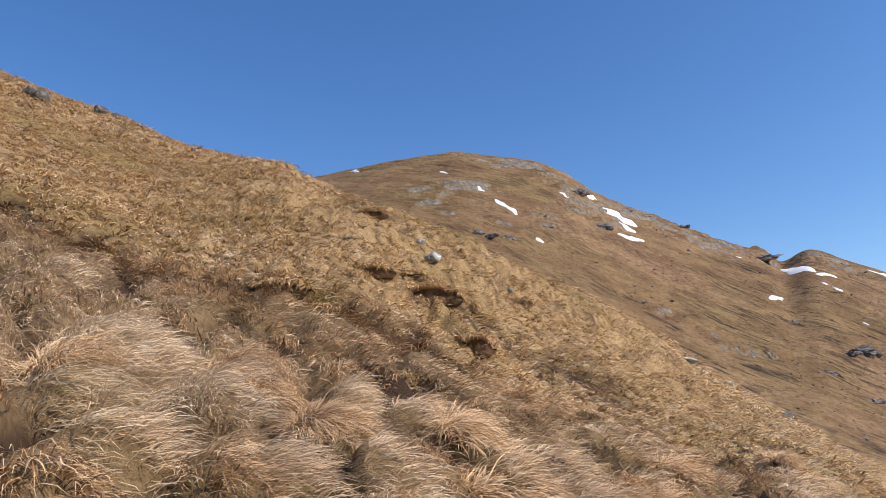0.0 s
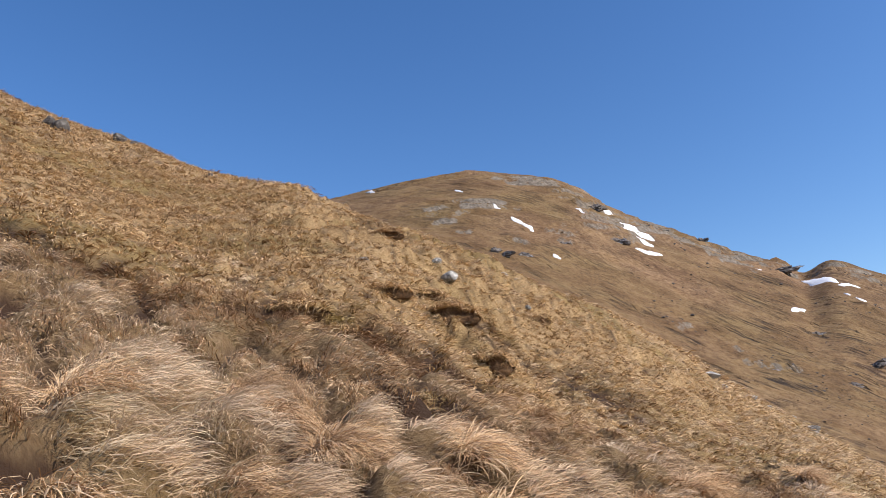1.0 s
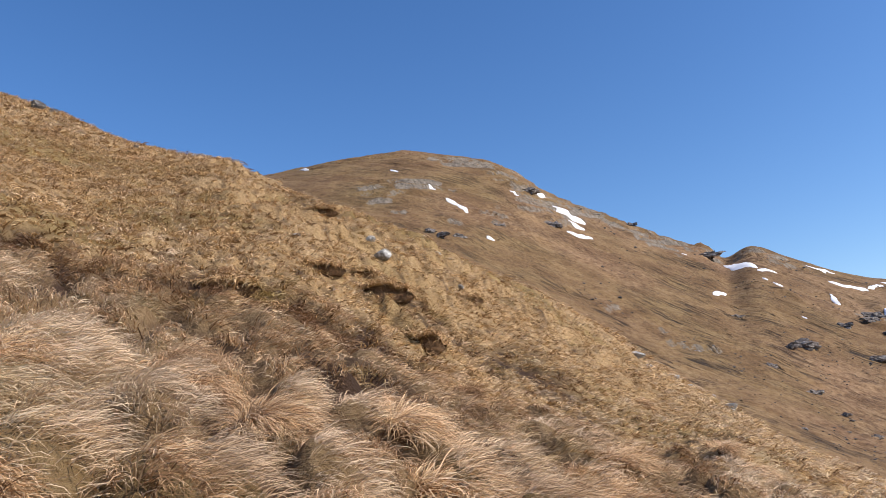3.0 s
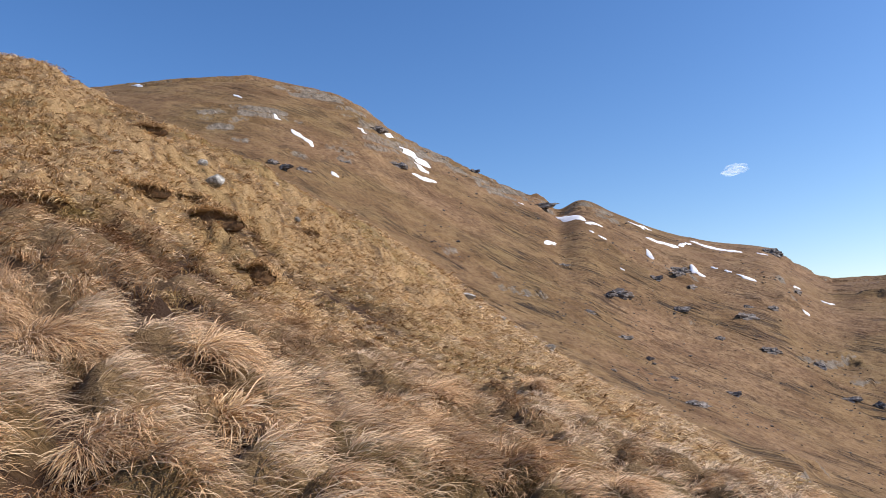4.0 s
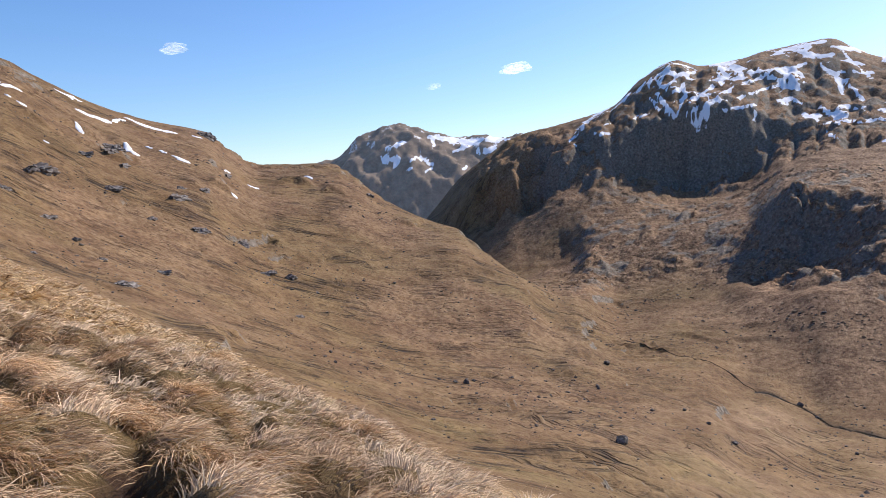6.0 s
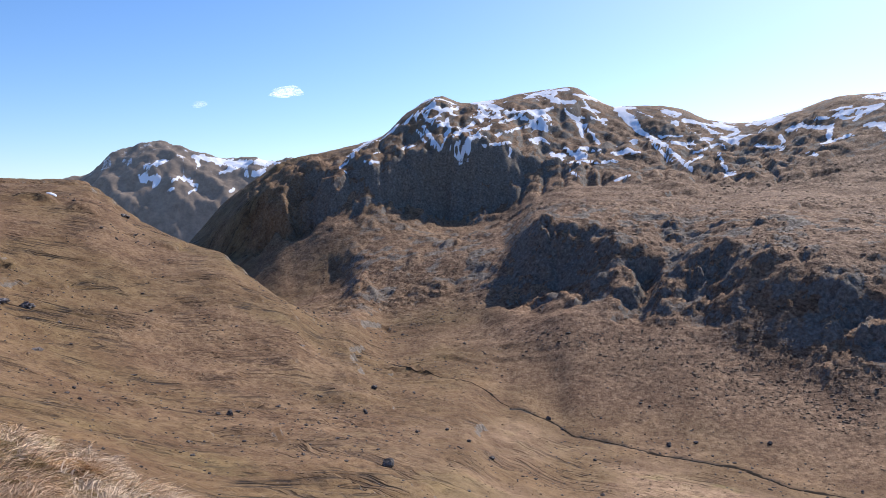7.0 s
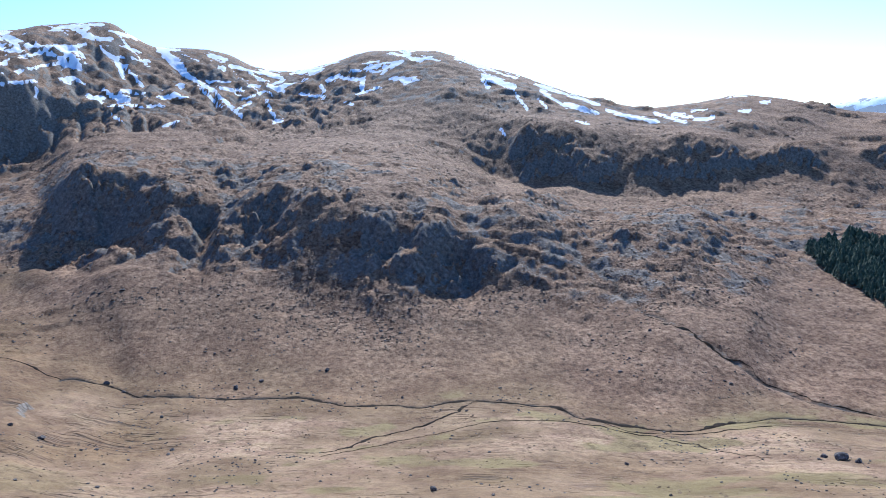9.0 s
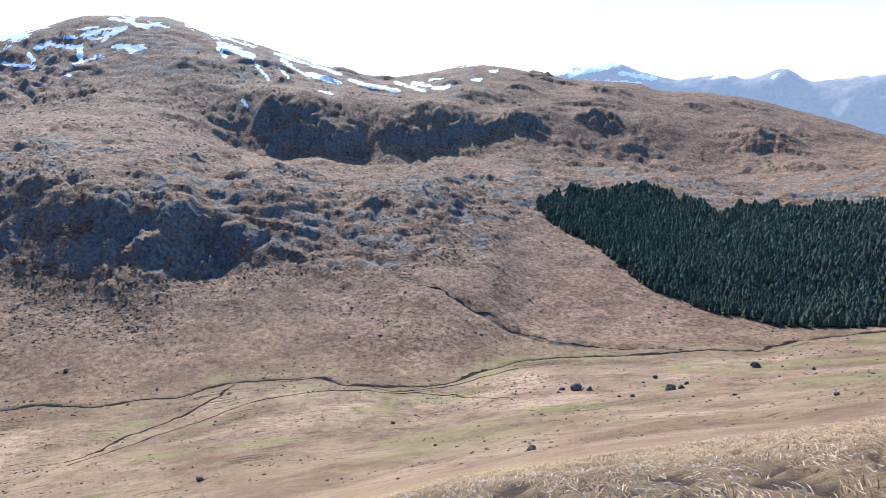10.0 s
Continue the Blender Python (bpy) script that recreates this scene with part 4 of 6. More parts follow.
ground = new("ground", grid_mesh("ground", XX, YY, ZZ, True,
             {"close": close_f, "rock": rock_f, "snow": snow_f, "green": green_f, "pale": pale_f, "heather": heather_f, "peat": peat_and_gap_shade_f, "water": water_f,
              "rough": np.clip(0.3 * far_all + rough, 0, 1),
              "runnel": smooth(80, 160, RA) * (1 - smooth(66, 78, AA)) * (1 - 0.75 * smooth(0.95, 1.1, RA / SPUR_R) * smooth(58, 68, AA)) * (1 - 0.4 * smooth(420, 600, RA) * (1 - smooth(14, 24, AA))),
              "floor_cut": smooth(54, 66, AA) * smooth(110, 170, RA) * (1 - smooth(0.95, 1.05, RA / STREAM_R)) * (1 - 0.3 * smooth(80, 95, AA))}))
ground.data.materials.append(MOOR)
tagged(ground, "brown moorland glen with bleached grass slopes, crags and patchy snow", "hillside", kind="structure")


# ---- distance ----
def distance_material(name, lo, hi, haze_glow):
    """Far hills, plain, with a faint bluish glow put in for haze."""
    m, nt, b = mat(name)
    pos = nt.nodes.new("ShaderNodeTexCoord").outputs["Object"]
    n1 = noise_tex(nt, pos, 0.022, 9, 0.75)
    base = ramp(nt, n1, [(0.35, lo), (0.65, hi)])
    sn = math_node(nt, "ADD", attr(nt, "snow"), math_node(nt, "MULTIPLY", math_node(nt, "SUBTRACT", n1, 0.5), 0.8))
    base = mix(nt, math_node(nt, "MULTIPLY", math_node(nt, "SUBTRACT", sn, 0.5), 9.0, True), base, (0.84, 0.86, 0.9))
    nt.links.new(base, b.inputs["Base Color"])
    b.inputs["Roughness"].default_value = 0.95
    # bluish emission stands for the haze; the hills give off no light
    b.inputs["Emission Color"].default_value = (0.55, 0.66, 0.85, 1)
    b.inputs["Emission Strength"].default_value = haze_glow
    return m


def far_range(name, table, r0, depth, seed, label, snow_at, drifts, material, relief=1.0):
    t = np.array(table, float)
    az = np.arange(t[0, 0], t[-1, 0], 0.15)
    el = pchip(t[:, 0], t[:, 1], az)
    v = np.linspace(0, 1, 100)
    r = r0 + depth * (v[None, :] - 0.6) + 0 * az[:, None]
    x, y = np.sin(np.radians(az))[:, None] * r, np.cos(np.radians(az))[:, None] * r
    top = np.tan(np.radians(el))[:, None] * r0
    low = -0.07 * r0
    prof = np.where(v < 0.6, smooth(0, 0.6, v) ** 0.8, 1 - 0.5 * smooth(0.6, 1, v))[None, :]
    z = low + (top - low) * prof + (1 - np.abs(prof * 2 - 1)) * 75 * relief * ridged(x / 240, y / 240, seed, 5) + 22 * relief * fbm(x / 50, y / 50, seed + 5, 5)
    st = np.gradient(z, axis=1) / (depth / 100)
    sn = gully_snow((drifts,), x, y, z, seed + 20) + 0.5 * smooth(snow_at, snow_at + 130, z + 90 * fbm(x / 200, y / 200, seed + 9, 3)) * np.maximum(smooth(0.1, 0.3, fbm(x / 30, y / 30, seed + 11, 4)), smooth(0.4, 0.65, ridged(az[:, None] / 0.6 + 0.3 * fbm(x / 80, y / 80, seed + 13, 2), r / 300, seed + 15, 3)))
    ob = new(name, grid_mesh(name, x, y, z, False, {"close": 0.0 * x, "rock": smooth(0.5, 1.0, st), "snow": sn, "green": 0 * x, "pale": 0 * x, "heather": 0.8 + 0 * x, "peat": 0 * x, "water": 0 * x, "runnel": 0 * x, "rough": 0 * x}))
    ob.data.materials.append(material)
    return tagged(ob, label, "mountain", kind="structure")


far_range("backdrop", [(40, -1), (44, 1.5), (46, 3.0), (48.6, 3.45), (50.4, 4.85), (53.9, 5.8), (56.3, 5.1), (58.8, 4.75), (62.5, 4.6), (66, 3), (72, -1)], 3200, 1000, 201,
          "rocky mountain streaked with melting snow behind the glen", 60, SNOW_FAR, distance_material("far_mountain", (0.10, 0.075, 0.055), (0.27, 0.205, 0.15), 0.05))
# paler tones and a stronger glow, painted haze for the furthest hills
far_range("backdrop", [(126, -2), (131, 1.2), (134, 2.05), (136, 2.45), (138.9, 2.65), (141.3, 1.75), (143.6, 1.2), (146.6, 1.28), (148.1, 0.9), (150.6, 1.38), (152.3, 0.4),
                       (154.3, 0.5), (156.5, 0.55), (162, -0.5), (170, -3)], 4400, 700, 231, "distant mountains with snow on their tops, paled by a haze glow", 70,
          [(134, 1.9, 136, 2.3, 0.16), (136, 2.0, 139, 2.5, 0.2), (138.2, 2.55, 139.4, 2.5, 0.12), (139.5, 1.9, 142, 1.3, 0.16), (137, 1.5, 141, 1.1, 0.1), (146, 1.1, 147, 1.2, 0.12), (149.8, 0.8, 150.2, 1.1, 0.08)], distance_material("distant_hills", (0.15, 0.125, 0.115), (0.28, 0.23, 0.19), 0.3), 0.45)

# ---- helpers for things ----
def height_v(x, y):
    a = np.degrees(np.arctan2(x, y))
    a = np.where(a < -40, a + 360, a)
    r = np.hypot(x, y)
    i = np.clip(np.searchsorted(AZ, a) - 1, 0, NA - 2)
    j = np.clip(np.searchsorted(RR, r) - 1, 0, NR - 2)
    p = np.clip((a - AZ[i]) / (AZ[i + 1] - AZ[i]), 0, 1)
    q = np.clip((r - RR[j]) / (RR[j + 1] - RR[j]), 0, 1)
    return (ZZ[i, j] * (1 - p) + ZZ[i + 1, j] * p) * (1 - q) + (ZZ[i, j + 1] * (1 - p) + ZZ[i + 1, j + 1] * p) * q


def mesh_from(name, verts, faces3, faces4, material, smooth_shade=False):
    """A mesh from arrays of vertices, triangles and quads."""
    me = bpy.data.meshes.new(name)
    me.vertices.add(len(verts))
    me.vertices.foreach_set("co", np.asarray(verts, np.float32).ravel())
    loops = np.concatenate([np.asarray(faces4, np.int32).ravel(), np.asarray(faces3, np.int32).ravel()])
    n4, n3 = len(faces4), len(faces3)
    starts = np.concatenate([np.arange(n4) * 4, n4 * 4 + np.arange(n3) * 3])
    me.loops.add(len(loops))
    me.loops.foreach_set("vertex_index", loops.astype(np.int32))
    me.polygons.add(n4 + n3)
    me.polygons.foreach_set("loop_start", starts.astype(np.int32))
    me.update(calc_edges=True)
    me.polygons.foreach_set("use_smooth", np.full(n4 + n3, smooth_shade))
    me.materials.append(material)
    return me


def part(name, me, parent, label=""):
    ob = new(name, me)
    ob.parent = parent
    if label:
        ob["label"] = label
    return ob


def grass_material(name, stops):
    m, nt, b = mat(name)
    geo = nt.nodes.new("ShaderNodeNewGeometry")
    rnd = geo.outputs["Random Per Island"]
    pos = geo.outputs["Position"]
    col = ramp(nt, rnd, stops)
    patch = noise_tex(nt, pos, 0.33, 5, 0.6)
    col = mix(nt, 0.85, col, ramp(nt, patch, [(0.33, (0.62, 0.53, 0.43)), (0.5, (0.97, 0.93, 0.86)), (0.66, (1.05, 1.04, 1.0))]), "MULTIPLY")
    clump = noise_tex(nt, pos, 1.3, 4, 0.6)
    col = mix(nt, 0.9, col, ramp(nt, clump, [(0.36, (0.62, 0.55, 0.48)), (0.5, (1, 1, 1)), (0.62, (1.05, 1.05, 1.03))]), "MULTIPLY")
    tone = math_node(nt, "MULTIPLY_ADD", attr(nt, "tone"), 0.5)
    tone.node.inputs[2].default_value = 0.5
    col = mix(nt, 1.0, col, ramp(nt, tone, [(0.0, (0.36, 0.27, 0.22)), (0.5, (1, 1, 1))]), "MULTIPLY")
    col = mix(nt, math_node(nt, "MULTIPLY", attr(nt, "tone"), 0.55, True), col, (0.84, 0.7, 0.52))
    moss = ramp(nt, noise_tex(nt, pos, 0.5, 4, 0.6), [(0.58, (0, 0, 0)), (0.72, (0.5, 0.5, 0.5))])
    col = mix(nt, moss, col, (0.42, 0.34, 0.12))
    nt.links.new(col, b.inputs["Base Color"])
    b.inputs["Roughness"].default_value = 0.6
    tr = nt.nodes.new("ShaderNodeBsdfTranslucent")
    nt.links.new(col, tr.inputs["Color"])
    ms = nt.nodes.new("ShaderNodeMixShader")
    ms.inputs[0].default_value = 0.18
    nt.links.new(b.outputs[0], ms.inputs[1])
    nt.links.new(tr.outputs[0], ms.inputs[2])
    nt.links.new(ms.outputs[0], nt.nodes["Material Output"].inputs["Surface"])
    return m


def rock_material(name, lo, mid, hi, lichen):
    m, nt, b = mat(name)
    tc = nt.nodes.new("ShaderNodeTexCoord").outputs["Object"]
    a = noise_tex(nt, tc, 3.0, 8, 0.7)
    col = ramp(nt, a, [(0.33, lo), (0.5, mid), (0.68, hi)])
    spots = ramp(nt, noise_tex(nt, tc, 5.5, 5, 0.6), [(0.55, (0, 0, 0)), (0.6, (lichen, lichen, lichen))])
    col = mix(nt, spots, col, (0.62, 0.61, 0.58))
    nt.links.new(col, b.inputs["Base Color"])
    b.inputs["Roughness"].default_value = 0.85
    bp = nt.nodes.new("ShaderNodeBump")
    bp.inputs["Strength"].default_value = 0.8
    bp.inputs["Distance"].default_value = 0.12
    nt.links.new(noise_tex(nt, tc, 7, 8, 0.75), bp.inputs["Height"])
    nt.links.new(bp.outputs["Normal"], b.inputs["Normal"])
    return m


# darkest random blade tones stand in for shade down among the blades
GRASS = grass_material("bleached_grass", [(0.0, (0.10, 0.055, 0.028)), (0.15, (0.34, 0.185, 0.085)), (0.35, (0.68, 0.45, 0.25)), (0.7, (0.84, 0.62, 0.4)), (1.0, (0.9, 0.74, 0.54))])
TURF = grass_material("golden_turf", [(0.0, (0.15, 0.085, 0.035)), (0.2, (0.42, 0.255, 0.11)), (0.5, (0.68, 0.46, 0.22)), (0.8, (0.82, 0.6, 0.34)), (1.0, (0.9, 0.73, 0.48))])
ROCK = rock_material("grey_schist", (0.12, 0.11, 0.1), (0.32, 0.31, 0.29), (0.55, 0.54, 0.51), 1.0)
BOULDER = rock_material("dark_boulder", (0.035, 0.03, 0.028), (0.085, 0.075, 0.068), (0.16, 0.145, 0.13), 0.15)


def plain(name, lo, hi, scale, rough=0.9, bump=0.0):
    m, nt, b = mat(name)
    tc = nt.nodes.new("ShaderNodeTexCoord").outputs["Object"]
    f = noise_tex(nt, tc, scale, 6, 0.65)
    nt.links.new(ramp(nt, f, [(0.3, lo), (0.7, hi)]), b.inputs["Base Color"])
    b.inputs["Roughness"].default_value = rough
    if bump:
        bp = nt.nodes.new("ShaderNodeBump")
        bp.inputs["Distance"].default_value = bump
        nt.links.new(f, bp.inputs["Height"])
        nt.links.new(bp.outputs["Normal"], b.inputs["Normal"])
    return m


SNOW = plain("old_snow", (0.72, 0.74, 0.78), (0.88, 0.89, 0.91), 0.2, 0.7, 0.5)
PEAT = plain("peaty_thatch", (0.055, 0.03, 0.017), (0.2, 0.115, 0.055), 9, 0.95, 0.05)
BARK = plain("spruce_bark", (0.06, 0.045, 0.035), (0.12, 0.095, 0.075), 3)


def needle_material():
    m, nt, b = mat("spruce_needles")
    inf = nt.nodes.new("ShaderNodeObjectInfo").outputs["Random"]
    isl = nt.nodes.new("ShaderNodeNewGeometry").outputs["Random Per Island"]
    f = math_node(nt, "FRACT", math_node(nt, "ADD", inf, isl))
    col = ramp(nt, f, [(0.0, (0.035, 0.05, 0.03)), (0.6, (0.07, 0.095, 0.052)), (1.0, (0.125, 0.135, 0.075))])
    nt.links.new(col, b.inputs["Base Color"])
    b.inputs["Roughness"].default_value = 0.75
    return m


NEEDLE = needle_material()
rng = np.random.default_rng(11)


# ---- snow lying on the near hill ----
def snow_patch(x, y, length, wide, turn, seed):
    nu, nv = 26, 9
    u, v = np.meshgrid(np.linspace(-1, 1, nu), np.linspace(-1, 1, nv), indexing="ij")
    env = np.sqrt(np.maximum(0, 1 - np.abs(u) ** 2.4)) * (0.75 + 0.45 * fbm(u * 2.2 + seed, u * 0 + seed * 1.7, 5, 3))
    mid = 0.35 * fbm(u * 1.6 + seed * 3.1, u * 0, 7, 2)
    a, c = u * length / 2, (v * env + mid) * wide / 2
    px, py = x + a * math.cos(turn) - c * math.sin(turn), y + a * math.sin(turn) + c * math.cos(turn)
    rim = np.maximum(np.abs(u), np.abs(v))
    z = height_v(px, py) + np.where(rim > 0.99, -0.5, 0.55 + 0.3 * (1 - rim))
    base = height(x, y)
    verts = np.stack([px - x, py - y, z - base], -1).reshape(-1, 3)
    i, j = np.meshgrid(np.arange(nu - 1), np.arange(nv - 1), indexing="ij")
    k = (i * nv + j).ravel()
    ob = new("snow_patch", mesh_from("snow_patch", verts, np.zeros((0, 3)), np.stack([k, k + nv, k + nv + 1, k + 1], -1), SNOW, True))
    ob.location = (x, y, base)
    return tagged(ob, "long drift of old white snow lying on brown grass" if length > 25 else "small patch of old white snow on the brown hillside", "snow", "snow patches on the hill")


for k, p in enumerate([
    (-97, 821, 34, 5, -1.09), (57, 623, 34, 9, -1.1), (39, 667, 10, 6, -1.02), (5, 726, 15, 5, -1.02), (123, 710, 10, 5, -0.81), (161, 762, 20, 5, 0.89),
    (173, 723, 39, 18, -1.4), (182, 712, 33, 22, -1.22), (174, 679, 16, 8, 0.13), (169, 651, 26, 11, 0.21), (74, 556, 9, 6, -1.12), (418, 903, 53, 10, -1.62),
    (338, 706, 58, 17, -1.49), (347, 673, 23, 9, 0.25), (268, 603, 36, 6, 0.88), (294, 732, 7, 4, 0.12)]):
    snow_patch(*p, k * 1.37 + 0.4)
for k, p in enumerate([
    (454, 766, 33, 20, 0.15), (439, 698, 37, 22, -0.06), (482, 723, 55, 9, 0.75), (529, 736, 64, 26, -1.14), (416, 608, 19, 12, -1.56), (464, 602, 20, 10, -1.3),
    (566, 703, 12, 7, -0.53), (547, 595, 13, 9, -0.25), (525, 609, 18, 4, 0.54), (459, 621, 8, 6, -1.26), (651, 615, 21, 8, -1.93), (382, 632, 12, 6, -1.64),
    (313, 562, 4, 3, -0.71), (476, 544, 6, 5, 0.04), (335, 634, 8, 6, -0.28), (453, 634, 8, 6, -1.19), (329, 643, 6, 5, -1.2)]):
    snow_patch(*p, k * 2.11 + 31.0)


# ---- running water: the stream of the glen, and the small cuts that feed it ----
def water_material():
    m, nt, b = mat("water_and_bank_shade")
    pos = nt.nodes.new("ShaderNodeTexCoord").outputs["Object"]
    n1 = noise_tex(nt, pos, 0.35, 6, 0.7)
    # near-black covers the peaty water and the shade of its banks
    nt.links.new(ramp(nt, n1, [(0.4, (0.012, 0.01, 0.008)), (0.64, (0.04, 0.028, 0.018)), (0.76, (0.11, 0.085, 0.06))]), b.inputs["Base Color"])
    b.inputs["Roughness"].default_value = 0.9
    b.inputs["Specular IOR Level"].default_value = 0.05
    return m


WATER = water_material()


def stream(name, az, r, lo, hi, wob, seed, label):
    """A dark, uneven thread of water, peat bank and painted bank shade along a course given by bearing and distance."""
    x, y = np.sin(np.radians(az)) * r, np.cos(np.radians(az)) * r
    step = np.concatenate([[0], np.cumsum(np.hypot(np.diff(x), np.diff(y)))])
    t = np.arange(0, step[-1], 1.6)
    x, y = np.interp(t, step, x), np.interp(t, step, y)
    x, y = x + wob * fbm(t / 18, t * 0, seed, 4), y + wob * fbm(t / 18 + 50, t * 0, seed + 1, 4)
    tx, ty = np.gradient(x), np.gradient(y)
    k = np.hypot(tx, ty)
    nx, ny = -ty / k, tx / k
    w = lo + (hi - lo) * smooth(-0.3, 0.5, fbm(t / 14, t * 0, seed + 3, 4)) ** 1.5
    shift = 0.5 * w * fbm(t / 6, t * 0, seed + 5, 3)
    rows = [np.stack([x + nx * (q * w + shift), y + ny * (q * w + shift)], -1) for q in (-0.5, -0.2, 0.2, 0.5)]
    zs = np.maximum.reduce([height_v(p[:, 0], p[:, 1]) for p in rows]) + 0.22
    v = np.stack([np.concatenate([p, (zs + d)[:, None]], 1) for p, d in zip(rows, (-0.35, 0, 0, -0.35))], 1)
    i, j = np.meshgrid(np.arange(len(t) - 1), np.arange(3), indexing="ij")
    a = (i * 4 + j).ravel()
    ob = new(name, mesh_from(name, v.reshape(-1, 3), np.zeros((0, 3)), np.stack([a, a + 4, a + 5, a + 1], -1), WATER, True))
    return tagged(ob, label, "stream", kind="structure")


AZ_S = np.arange(79.5, 165, 0.1)
R_S = line(STREAM, AZ_S, (1,))[0]
stream("water", AZ_S, R_S + 5 * fbm(np.sin(np.radians(AZ_S)) * R_S / 20, np.cos(np.radians(AZ_S)) * R_S / 20, 79, 2), 0.9, 5.4, 0.5, 821, "dark peaty stream winding along the floor of the glen")
for k, (course, lo, hi) in enumerate([([(97, 340), (101.5, 380), (107.8, 430), (109.0, 455)], 0.4, 2.8), ([(131, 330), (126, 390), (119, 415), (112, 405), (104, 370), (97, 330)], 0.05, 1.3),
                                      ([(122.5, 610), (128, 560), (135, 520), (144, 508)], 0.2, 2.6), ([(70, 640), (77, 590), (79.5, 560)], 0.7, 2.4), ([(118, 438), (121, 410), (126, 418), (131, 440)], 0.1, 2.2)]):
    p = np.array(course, float)
    az = np.linspace(0, len(p) - 1, 60)
    stream("water", np.interp(az, np.arange(len(p)), p[:, 0]), np.interp(az, np.arange(len(p)), p[:, 1]), lo, hi, 5.0, 840 + 9 * k, "narrow dark burn cut into the moor")


# ---- rocks and boulders ----
def rock_mesh(name, seed, material, flat=0.7, sub=3):
    rnd = random.Random(seed)
    bm = bmesh.new()
    bmesh.ops.create_icosphere(bm, subdivisions=sub, radius=0.5)
    planes = []
    for _ in range(11):
        n = Vector((rnd.uniform(-1, 1), rnd.uniform(-1, 1), rnd.uniform(-0.6, 1))).normalized()
        planes.append((n, rnd.uniform(0.26, 0.44)))
    off = Vector((rnd.uniform(0, 50), rnd.uniform(0, 50), rnd.uniform(0, 50)))
    for v in bm.verts:
        for n, d in planes:
            k = v.co.dot(n) - d
            if k > 0:
                v.co -= n * k * 0.9
        v.co *= 1 + 0.10 * noise.noise(v.co * 5 + off)
        v.co.z *= flat
    me = bpy.data.meshes.new(name)
    bm.to_mesh(me)
    bm.free()
    me.materials.append(material)
    return me


ROCKS = [rock_mesh("rock", 40 + k, ROCK, 0.6 + 0.1 * (k % 3)) for k in range(5)]
BOULDERS = [rock_mesh("boulder", 60 + k, BOULDER, 0.75 + 0.1 * (k % 3)) for k in range(6)]


def place_rock(name, me, x, y, size, sink, turn, label, cat, group):
    ob = new(name, me)
    ob.location = (x, y, height(x, y) + size * (0.3 - sink))
    ob.rotation_euler = (0.12 * math.sin(turn * 3), 0.15 * math.cos(turn * 5), turn)
    ob.scale = (size * (1 + 0.25 * math.sin(turn * 7)), size, size * (0.85 + 0.2 * math.cos(turn * 4)))
    return tagged(ob, label, cat, group)


for k, (x, y, s) in enumerate([(-0.4, 28.6, 0.8), (-0.9, 28.9, 0.45), (2.8, 32.0, 0.38), (2.1, 35.6, 0.75), (2.7, 36.0, 0.45), (14.9, 47.2, 1.15), (15.3, 46.6, 0.6), (22.1, 51.3, 1.2),
                               (22.6, 52.4, 0.9), (21.6, 50.0, 0.6), (24.0, 59.0, 1.0), (-26.4, 46.3, 1.7), (-27.6, 46.6, 1.1), (-25.1, 52.1, 1.5), (-24.2, 52.5, 0.9),
                               (-15.5, 44.8, 0.8), (-3.2, 24.3, 0.35), (19.2, 53.0, 0.8), (20.4, 53.6, 0.6)]):
    place_rock("rock", (BOULDERS if x < -10 else ROCKS)[k % 5], x, y, s, 0.18, k * 1.7,
               "dark rock standing out of the turf at the skyline" if x < -10 else "grey schist rock with white lichen showing through the grass", "rock", "rocks in the near slope")
for k, (x, y, s) in enumerate([
    (245.8, -252.6, 6.4), (250.5, -247.5, 3.6), (237.0, -252.5, 3.2), (241.9, -308, 4.2), (194.6, -257.2, 4.8), (191.0, -260.5, 3.2), (109.7, -98.9, 2.2), (222.7, -62.7, 3.2), (273.4, -163.7, 2.1),
    (201.5, -241.2, 2.8), (208.2, -239.9, 2.2), (223, -371.7, 5.2), (149.3, -235, 1.9), (204, -282.3, 2.8), (179.5, -350, 3.1), (102.4, -212.8, 2.0)]):
    place_rock("boulder", BOULDERS[k % 6], x, y, s, 0.1, k * 2.3, "dark weathered boulder lying on the pale valley grass", "boulder", "boulders in the glen")
for k, (x, y, s) in enumerate([
    (195.7, -133.1, 1.5), (497.6, 194.7, 7.0), (274.2, 102.7, 6.4), (327.6, 205.9, 4.0), (322.0, 209.0, 2.6), (411.1, 167, 3.1), (388.3, 127.6, 2.6),
    (400.5, 101, 2.9), (550, 77.8, 4.3), (511.3, -7.2, 4.8), (519.7, -24.7, 4.1), (456.7, 36.8, 2.9), (525.2, -71, 3.3), (416.1, 118.2, 2.7), (383.4, 84, 3.6)]):
    place_rock("boulder", BOULDERS[(k + 2) % 6], x, y, s, 0.1, k * 1.9 + 0.6, "dark weathered boulder lying on the brown glen floor", "boulder", "boulders in the glen")


SCHIST = rock_material("weathered_schist", (0.07, 0.06, 0.056), (0.16, 0.138, 0.125), (0.28, 0.25, 0.23), 0.25)


